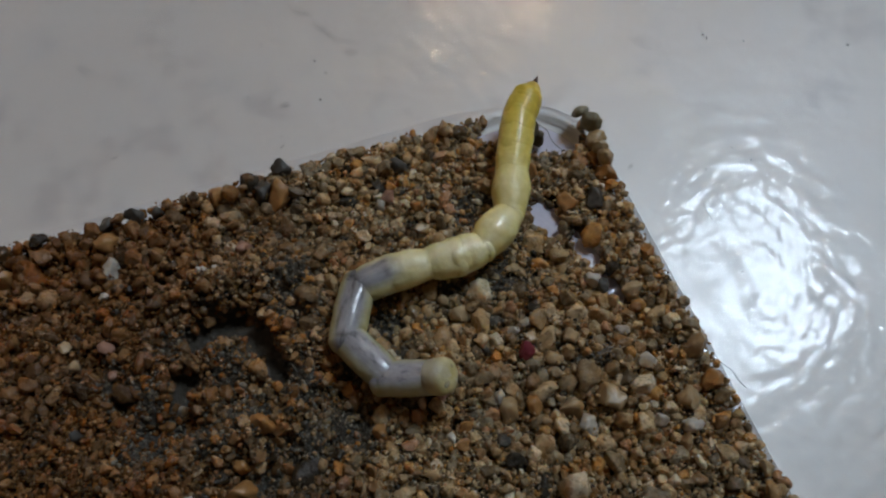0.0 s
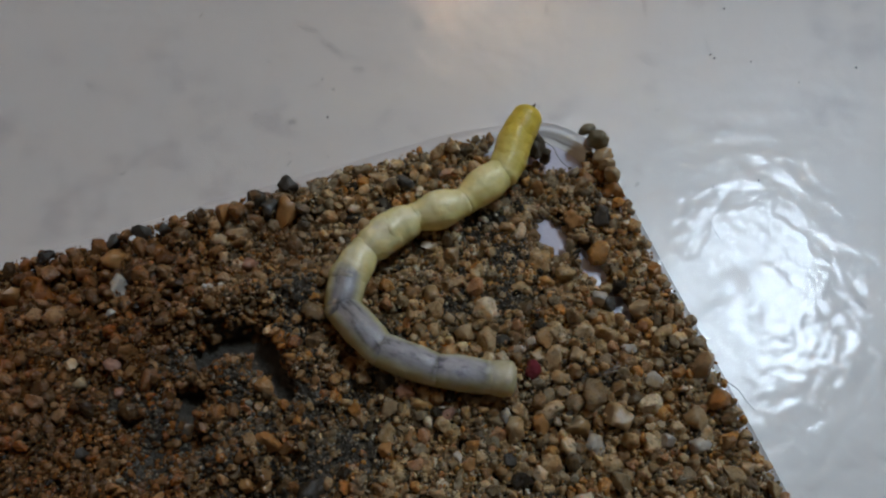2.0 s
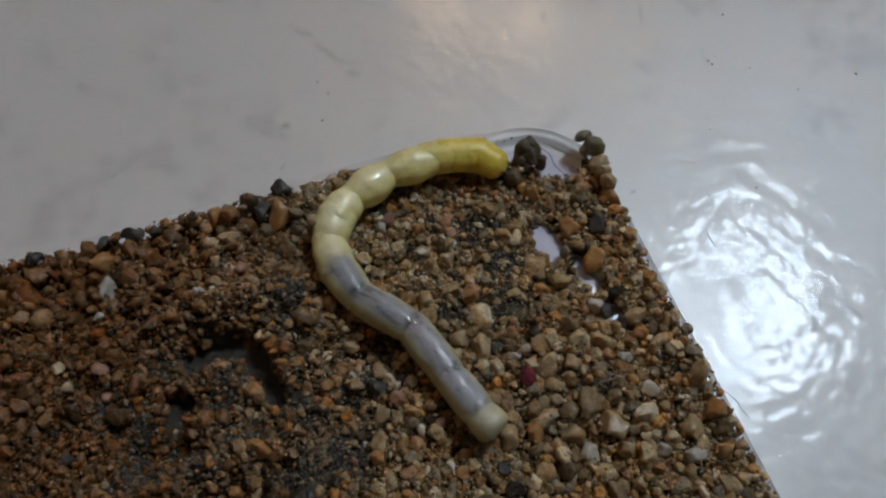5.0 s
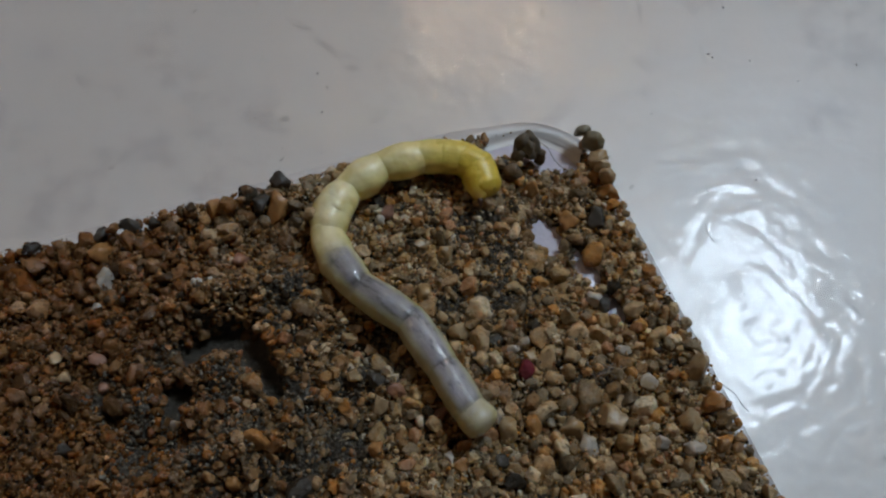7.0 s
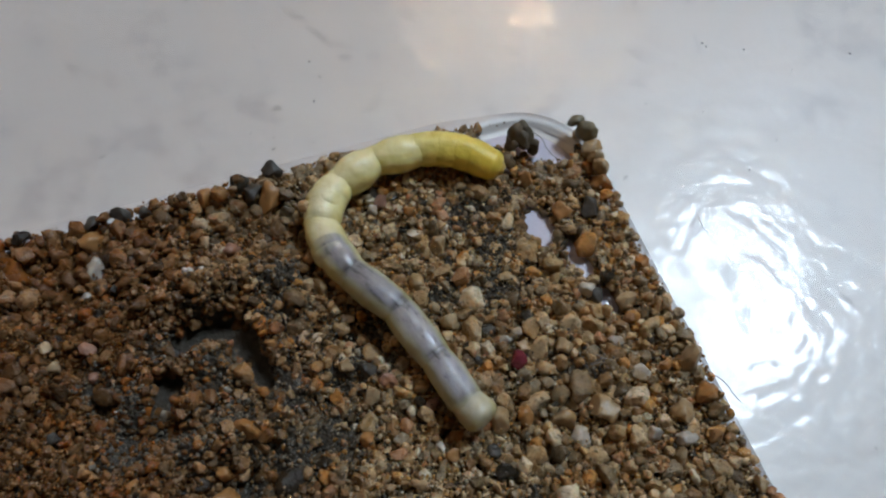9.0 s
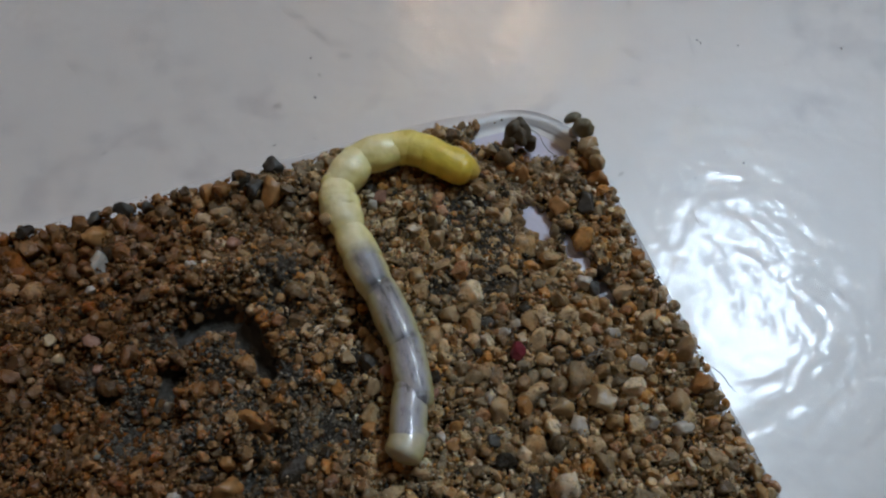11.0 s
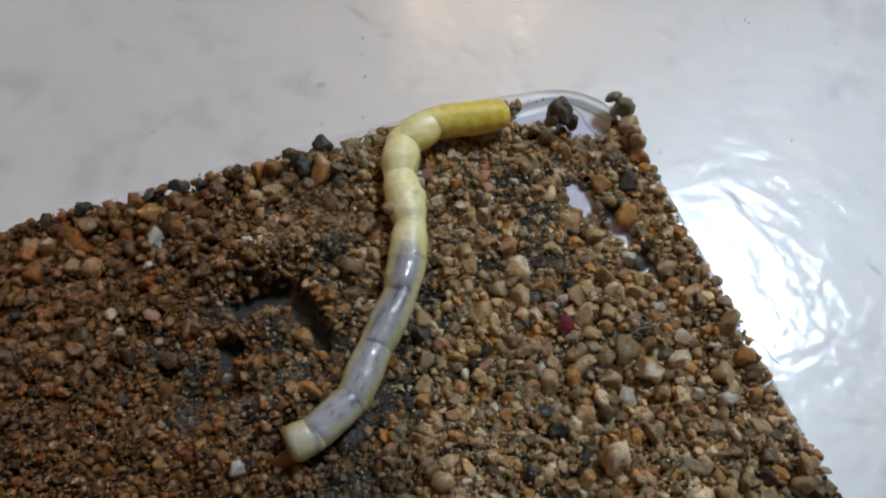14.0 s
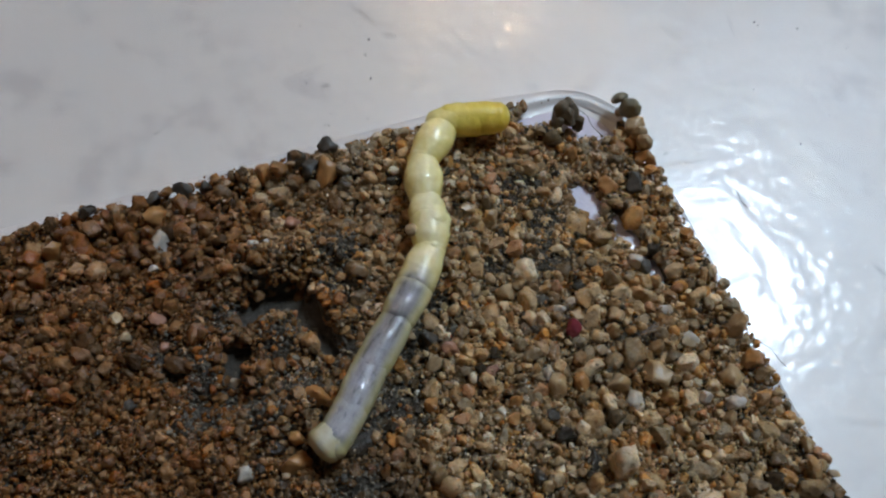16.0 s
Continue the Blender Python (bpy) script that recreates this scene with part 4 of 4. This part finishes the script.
bmesh.ops.translate(bm, vec=(0.1 * MM, 1.3 * MM, 0.6 * MM), verts=bm.verts)
part("stuck_grain", bm, STONES[1], pieces[NF + 3], "tan sand grain stuck to the skin")

ROWS = [[] for _ in pieces]


def smooth_path(pts, count):
    """count points, evenly spaced along a smooth curve through pts."""
    p = np.array(pts, float)
    q = np.vstack([2 * p[0] - p[1], p, 2 * p[-1] - p[-2]])
    out = []
    for i in range(len(p) - 1):
        a, b, c, d = q[i:i + 4]
        for s in np.linspace(0, 1, 12, endpoint=False):
            out.append(0.5 * (2 * b + (c - a) * s + (2 * a - 5 * b + 4 * c - d) * s * s + (3 * b - a - 3 * c + d) * s ** 3))
    out = np.array(out + [p[-1]])
    length = np.r_[0, np.cumsum(np.linalg.norm(np.diff(out, axis=0), axis=1))]
    w = np.linspace(0, length[-1], count)
    return np.stack([np.interp(w, length, out[:, k]) for k in range(3)], 1)


def bend(t, front, joints):
    """One posture (mm): the smooth front's centre line from the tip, and the joints between the segments behind it."""
    line = smooth_path([*front, joints[0], joints[1]], 60)
    cut = int(np.argmin(np.linalg.norm(line - np.array(joints[0]), axis=1)))
    way = line[:cut + 1]
    length = np.r_[0, np.cumsum(np.linalg.norm(np.diff(way, axis=0), axis=1))]
    fine = np.stack([np.interp(np.linspace(0, length[-1], NF + 1), length, way[:, k]) for k in range(3)], 1)
    j = np.array(joints)
    behind = []
    for k in range(len(j) - 1):
        if k in SPLIT:        # the middle of a segment that bends, on the curve through its joints
            behind.append((9 * (j[k] + j[k + 1]) - j[k - 1] - j[min(k + 2, len(j) - 1)]) / 16)
        behind.append(j[k + 1])
    spine = np.vstack([fine, behind])
    for i, rows in enumerate(ROWS):
        p, q = spine[i], spine[i + 1]
        x = Vector(p - q).normalized() if i else Vector(p - spine[2]).normalized()
        z = (Vector((0, 0, 1)) - x * x.z).normalized()
        m = Matrix((x, z.cross(x), z)).transposed().to_4x4()
        m.translation = Vector((p + q) / 2 * MM) if i else Vector(p * MM)
        rows.append((t, m))


def motions():
    bend(0, [(-3.65, -0.70, 2.40), (-5.45, -2.42, 1.97), (-6.81, -4.65, 1.60)],
         [(-7.92, -6.72, 1.35), (-9.50, -10.09, 1.35), (-12.43, -12.01, 1.35), (-16.35, -11.86, 1.35), (-21.48, -11.95, 1.35), (-23.23, -15.10, 1.35), (-21.48, -18.82, 1.35), (-19.23, -19.74, 2.10), (-17.91, -20.53, 3.30)])
    bend(0.5, [(-3.28, -1.75, 2.40), (-5.18, -3.39, 1.97), (-6.79, -4.81, 1.60)],
         [(-8.27, -6.37, 1.35), (-11.11, -8.90, 1.35), (-14.78, -9.05, 1.35), (-18.29, -8.51, 1.35), (-22.45, -10.72, 1.35), (-22.39, -14.59, 1.35), (-19.72, -16.46, 1.60), (-17.30, -16.55, 3.40), (-16.37, -17.00, 4.60)])
    bend(1, [(-2.67, -0.90, 2.40), (-4.82, -2.21, 1.97), (-6.40, -3.56, 1.60)],
         [(-8.45, -5.06, 1.35), (-12.54, -6.99, 1.35), (-16.27, -6.95, 1.35), (-20.69, -7.59, 1.35), (-22.58, -11.06, 1.35), (-21.98, -14.41, 1.35), (-19.86, -16.52, 1.35), (-16.86, -17.10, 1.35), (-15.28, -17.67, 1.35)])
    bend(1.5, [(-3.15, -0.08, 2.40), (-5.07, -1.61, 1.97), (-6.86, -3.45, 1.60)],
         [(-8.19, -5.21, 1.35), (-12.52, -7.17, 1.35), (-16.29, -6.83, 1.35), (-20.52, -7.13, 1.35), (-22.73, -10.97, 1.35), (-21.90, -14.66, 1.35), (-19.22, -17.17, 1.35), (-15.80, -18.61, 1.35), (-14.23, -19.17, 1.35)])
    bend(2, [(-4.70, -1.27, 2.40), (-5.87, -2.19, 1.97), (-7.25, -3.62, 1.60)],
         [(-8.31, -4.93, 1.35), (-12.20, -6.56, 1.35), (-15.90, -6.60, 1.35), (-20.15, -8.00, 1.35), (-22.90, -11.60, 1.35), (-21.41, -15.28, 1.35), (-18.46, -17.88, 1.35), (-15.23, -19.56, 1.35), (-13.83, -20.23, 1.35)])
    bend(2.5, [(-6.38, -3.18, 1.00), (-7.59, -4.09, 1.14), (-8.98, -5.27, 1.27)],
         [(-10.72, -6.51, 1.35), (-13.91, -6.39, 1.35), (-17.08, -6.51, 1.35), (-20.25, -7.65, 1.35), (-22.70, -11.26, 1.35), (-21.34, -15.10, 1.35), (-18.33, -17.71, 1.35), (-16.21, -19.90, 1.40), (-15.55, -21.05, 2.00)])
    bend(3, [(-6.60, -3.21, 1.00), (-7.90, -2.76, 1.14), (-9.64, -2.51, 1.27)],
         [(-13.04, -2.57, 1.35), (-15.88, -3.15, 1.35), (-18.79, -4.82, 1.35), (-21.18, -8.08, 1.35), (-22.78, -11.72, 1.35), (-20.91, -15.17, 1.35), (-18.18, -17.47, 1.35), (-16.24, -19.60, 1.40), (-15.60, -20.83, 2.00)])
    bend(3.5, [(-6.60, -2.56, 1.00), (-7.92, -1.77, 1.14), (-9.93, -1.61, 1.27)],
         [(-12.14, -1.45, 1.35), (-15.44, -2.01, 1.35), (-19.04, -4.45, 1.35), (-21.74, -8.23, 1.35), (-21.44, -12.47, 1.35), (-19.87, -15.17, 1.35), (-17.63, -17.75, 1.35), (-15.51, -19.73, 1.35), (-14.82, -20.65, 1.35)])
    bend(4, [(-6.69, -2.98, 1.00), (-8.10, -2.44, 1.14), (-10.24, -2.06, 1.27)],
         [(-12.91, -2.01, 1.35), (-16.23, -2.70, 1.35), (-19.21, -3.96, 1.35), (-21.71, -6.98, 1.35), (-21.35, -11.76, 1.35), (-18.78, -14.82, 1.35), (-16.90, -17.62, 1.35), (-15.03, -20.71, 1.35), (-14.15, -21.82, 1.35)])
    bend(4.5, [(-7.21, -3.68, 1.00), (-8.94, -2.50, 1.14), (-10.64, -2.17, 1.27)],
         [(-12.58, -1.95, 1.35), (-16.02, -2.35, 1.35), (-19.17, -3.48, 1.35), (-21.75, -6.26, 1.35), (-21.17, -10.93, 1.35), (-18.45, -14.28, 1.35), (-17.07, -17.83, 1.35), (-15.57, -21.35, 1.35), (-15.00, -22.52, 1.35)])
    bend(7, [(-10.52, -6.82, 1.00), (-9.61, -5.36, 1.14), (-10.22, -3.41, 1.27)],
         [(-13.45, -2.14, 1.35), (-16.48, -2.05, 1.35), (-19.39, -3.15, 1.35), (-21.84, -6.28, 1.35), (-20.91, -10.89, 1.35), (-18.40, -14.38, 1.35), (-17.53, -18.02, 1.35), (-16.79, -21.53, 1.35), (-16.37, -22.52, 1.35)])
    bend(7.5, [(-9.29, -7.54, 1.00), (-9.46, -5.92, 1.11), (-9.98, -4.09, 1.21), (-11.55, -2.90, 1.29)],
         [(-13.58, -2.38, 1.35), (-16.58, -2.46, 1.35), (-19.41, -3.33, 1.35), (-21.71, -6.27, 1.35), (-20.92, -10.80, 1.35), (-18.53, -14.46, 1.35), (-17.38, -17.91, 1.35), (-16.47, -21.50, 1.35), (-15.82, -22.49, 1.35)])
    bend(8, [(-9.71, -8.01, 1.00), (-9.44, -6.50, 1.11), (-9.64, -4.69, 1.21), (-11.06, -3.13, 1.29)],
         [(-13.26, -2.47, 1.35), (-16.66, -2.26, 1.35), (-19.40, -3.16, 1.35), (-21.84, -6.30, 1.35), (-21.03, -10.63, 1.35), (-18.84, -14.30, 1.35), (-17.47, -17.99, 1.35), (-16.13, -21.63, 1.35), (-15.26, -22.62, 1.35)])
    bend(8.5, [(-9.57, -7.86, 1.00), (-9.35, -6.49, 1.11), (-9.60, -4.83, 1.21), (-11.02, -3.27, 1.29)],
         [(-13.40, -2.54, 1.35), (-16.71, -2.35, 1.35), (-19.54, -3.32, 1.35), (-21.80, -6.29, 1.35), (-21.04, -10.55, 1.35), (-18.90, -14.21, 1.35), (-17.49, -18.02, 1.35), (-15.95, -21.72, 1.35), (-15.11, -22.70, 1.35)])
    bend(9, [(-7.73, -5.98, 1.00), (-8.49, -5.28, 1.11), (-9.61, -4.10, 1.21), (-11.04, -3.17, 1.29)],
         [(-13.23, -2.50, 1.35), (-16.59, -2.45, 1.35), (-19.55, -3.53, 1.35), (-21.72, -6.48, 1.35), (-20.84, -10.55, 1.35), (-18.65, -14.19, 1.35), (-17.47, -18.10, 1.35), (-16.47, -21.85, 1.35), (-15.98, -22.93, 1.35)])
    bend(9.2, [(-8.76, -5.73, 1.00), (-9.58, -4.59, 1.11), (-10.57, -3.66, 1.21), (-11.86, -2.93, 1.29)],
         [(-13.85, -2.33, 1.35), (-16.90, -2.38, 1.35), (-19.78, -3.49, 1.35), (-22.03, -6.32, 1.35), (-20.86, -10.51, 1.35), (-18.56, -14.44, 1.35), (-17.68, -18.41, 1.35), (-18.14, -21.99, 1.35), (-18.23, -22.97, 1.35)])
    bend(11.3, [(-9.87, -6.17, 1.00), (-11.05, -5.13, 1.11), (-12.16, -3.88, 1.21), (-13.68, -2.48, 1.29)],
         [(-15.15, -2.21, 1.35), (-17.57, -2.23, 1.35), (-19.75, -4.02, 1.35), (-19.83, -8.07, 1.35), (-19.30, -12.98, 1.35), (-19.09, -17.39, 1.35), (-19.94, -20.68, 1.35), (-21.33, -23.27, 1.35), (-22.02, -24.00, 1.35)])
    bend(11.5, [(-10.16, -5.74, 1.00), (-11.13, -4.71, 1.11), (-12.30, -3.60, 1.21), (-13.30, -2.63, 1.29)],
         [(-14.49, -2.18, 1.35), (-17.17, -1.59, 1.35), (-19.53, -3.62, 1.35), (-19.74, -7.27, 1.35), (-19.03, -12.22, 1.35), (-18.60, -16.47, 1.35), (-19.73, -19.69, 1.35), (-21.50, -21.29, 2.00), (-22.48, -22.23, 2.90)])
    bend(12, [(-11.36, -5.43, 1.00), (-11.40, -4.32, 1.11), (-12.29, -3.02, 1.21), (-13.80, -2.16, 1.29)],
         [(-15.40, -1.59, 1.35), (-17.57, -1.43, 1.35), (-19.51, -3.71, 1.35), (-19.89, -7.35, 1.35), (-18.86, -12.41, 1.35), (-19.14, -16.38, 1.35), (-20.73, -19.82, 1.35), (-23.18, -20.67, 1.70), (-24.51, -20.86, 2.50)])
    bend(12.5, [(-9.64, -4.12, 1.00), (-10.58, -2.68, 1.11), (-12.23, -2.12, 1.21), (-13.76, -1.92, 1.29)],
         [(-15.31, -1.80, 1.35), (-17.93, -2.31, 1.35), (-19.36, -4.06, 1.35), (-19.58, -7.43, 1.35), (-19.22, -12.26, 1.35), (-20.19, -16.30, 1.35), (-22.37, -19.31, 1.35), (-25.56, -19.20, 1.35), (-26.99, -18.99, 1.35)])
    bend(13, [(-9.32, -3.98, 1.60), (-10.45, -2.77, 1.50), (-12.53, -2.15, 1.41)],
         [(-15.57, -1.68, 1.35), (-18.06, -2.61, 1.35), (-19.19, -5.01, 1.35), (-19.62, -8.37, 1.35), (-19.78, -13.34, 1.35), (-20.80, -16.94, 1.35), (-23.08, -19.79, 1.35), (-25.32, -20.75, 1.60), (-26.80, -21.30, 2.20)])
    bend(13.5, [(-9.08, -3.49, 1.60), (-11.01, -2.80, 1.50), (-12.82, -2.15, 1.41)],
         [(-15.63, -1.76, 1.35), (-18.17, -2.64, 1.35), (-19.33, -5.00, 1.35), (-19.93, -9.21, 1.35), (-22.13, -14.16, 1.35), (-23.99, -17.65, 1.35), (-26.13, -20.35, 1.35), (-28.43, -22.37, 1.35), (-29.78, -23.05, 1.35)])
    bend(14, [(-9.54, -2.47, 1.60), (-11.39, -2.47, 1.50), (-13.31, -2.06, 1.41)],
         [(-15.48, -1.76, 1.35), (-18.16, -2.63, 1.35), (-19.33, -5.28, 1.35), (-19.87, -9.47, 1.35), (-22.42, -14.47, 1.35), (-25.06, -17.41, 1.35), (-27.47, -20.21, 1.35), (-30.59, -21.68, 1.35), (-32.05, -21.76, 1.35)])
    bend(14.5, [(-9.63, -1.46, 1.60), (-11.10, -1.64, 1.50), (-13.26, -1.84, 1.41)],
         [(-15.57, -1.88, 1.35), (-17.39, -2.55, 1.35), (-18.59, -5.32, 1.35), (-19.35, -9.32, 1.35), (-22.47, -14.08, 1.35), (-25.31, -17.20, 1.35), (-27.62, -20.24, 1.35), (-29.75, -20.80, 2.40), (-30.57, -20.70, 3.80)])
    bend(15, [(-8.63, -2.68, 1.60), (-10.93, -2.03, 1.50), (-13.19, -1.91, 1.41)],
         [(-15.64, -1.73, 1.35), (-18.30, -3.18, 1.35), (-19.04, -5.17, 1.35), (-20.01, -8.68, 1.35), (-22.48, -13.21, 1.35), (-25.24, -16.92, 1.35), (-27.37, -19.98, 1.35), (-29.52, -20.33, 2.40), (-30.31, -19.79, 3.90)])
    bend(15.5, [(-9.26, -2.59, 1.60), (-11.31, -2.13, 1.50), (-13.56, -2.00, 1.41)],
         [(-15.84, -2.03, 1.35), (-18.33, -2.98, 1.35), (-19.80, -5.70, 1.35), (-21.24, -8.90, 1.35), (-23.50, -14.30, 1.35), (-25.25, -17.29, 1.35), (-27.33, -20.05, 1.35), (-29.65, -20.33, 2.40), (-30.53, -19.50, 3.90)])
    bend(16, [(-10.46, -2.70, 1.60), (-12.24, -2.21, 1.50), (-13.71, -1.89, 1.41)],
         [(-15.02, -1.75, 1.35), (-17.67, -4.33, 1.35), (-18.62, -7.55, 1.35), (-19.56, -11.31, 1.35), (-23.84, -15.93, 1.35), (-26.23, -18.20, 1.35), (-27.97, -20.08, 1.35), (-29.47, -21.57, 1.35), (-30.87, -22.15, 1.35)])
    for ob, rows in zip(pieces, ROWS):
        walk(ob, rows)
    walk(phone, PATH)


motions()
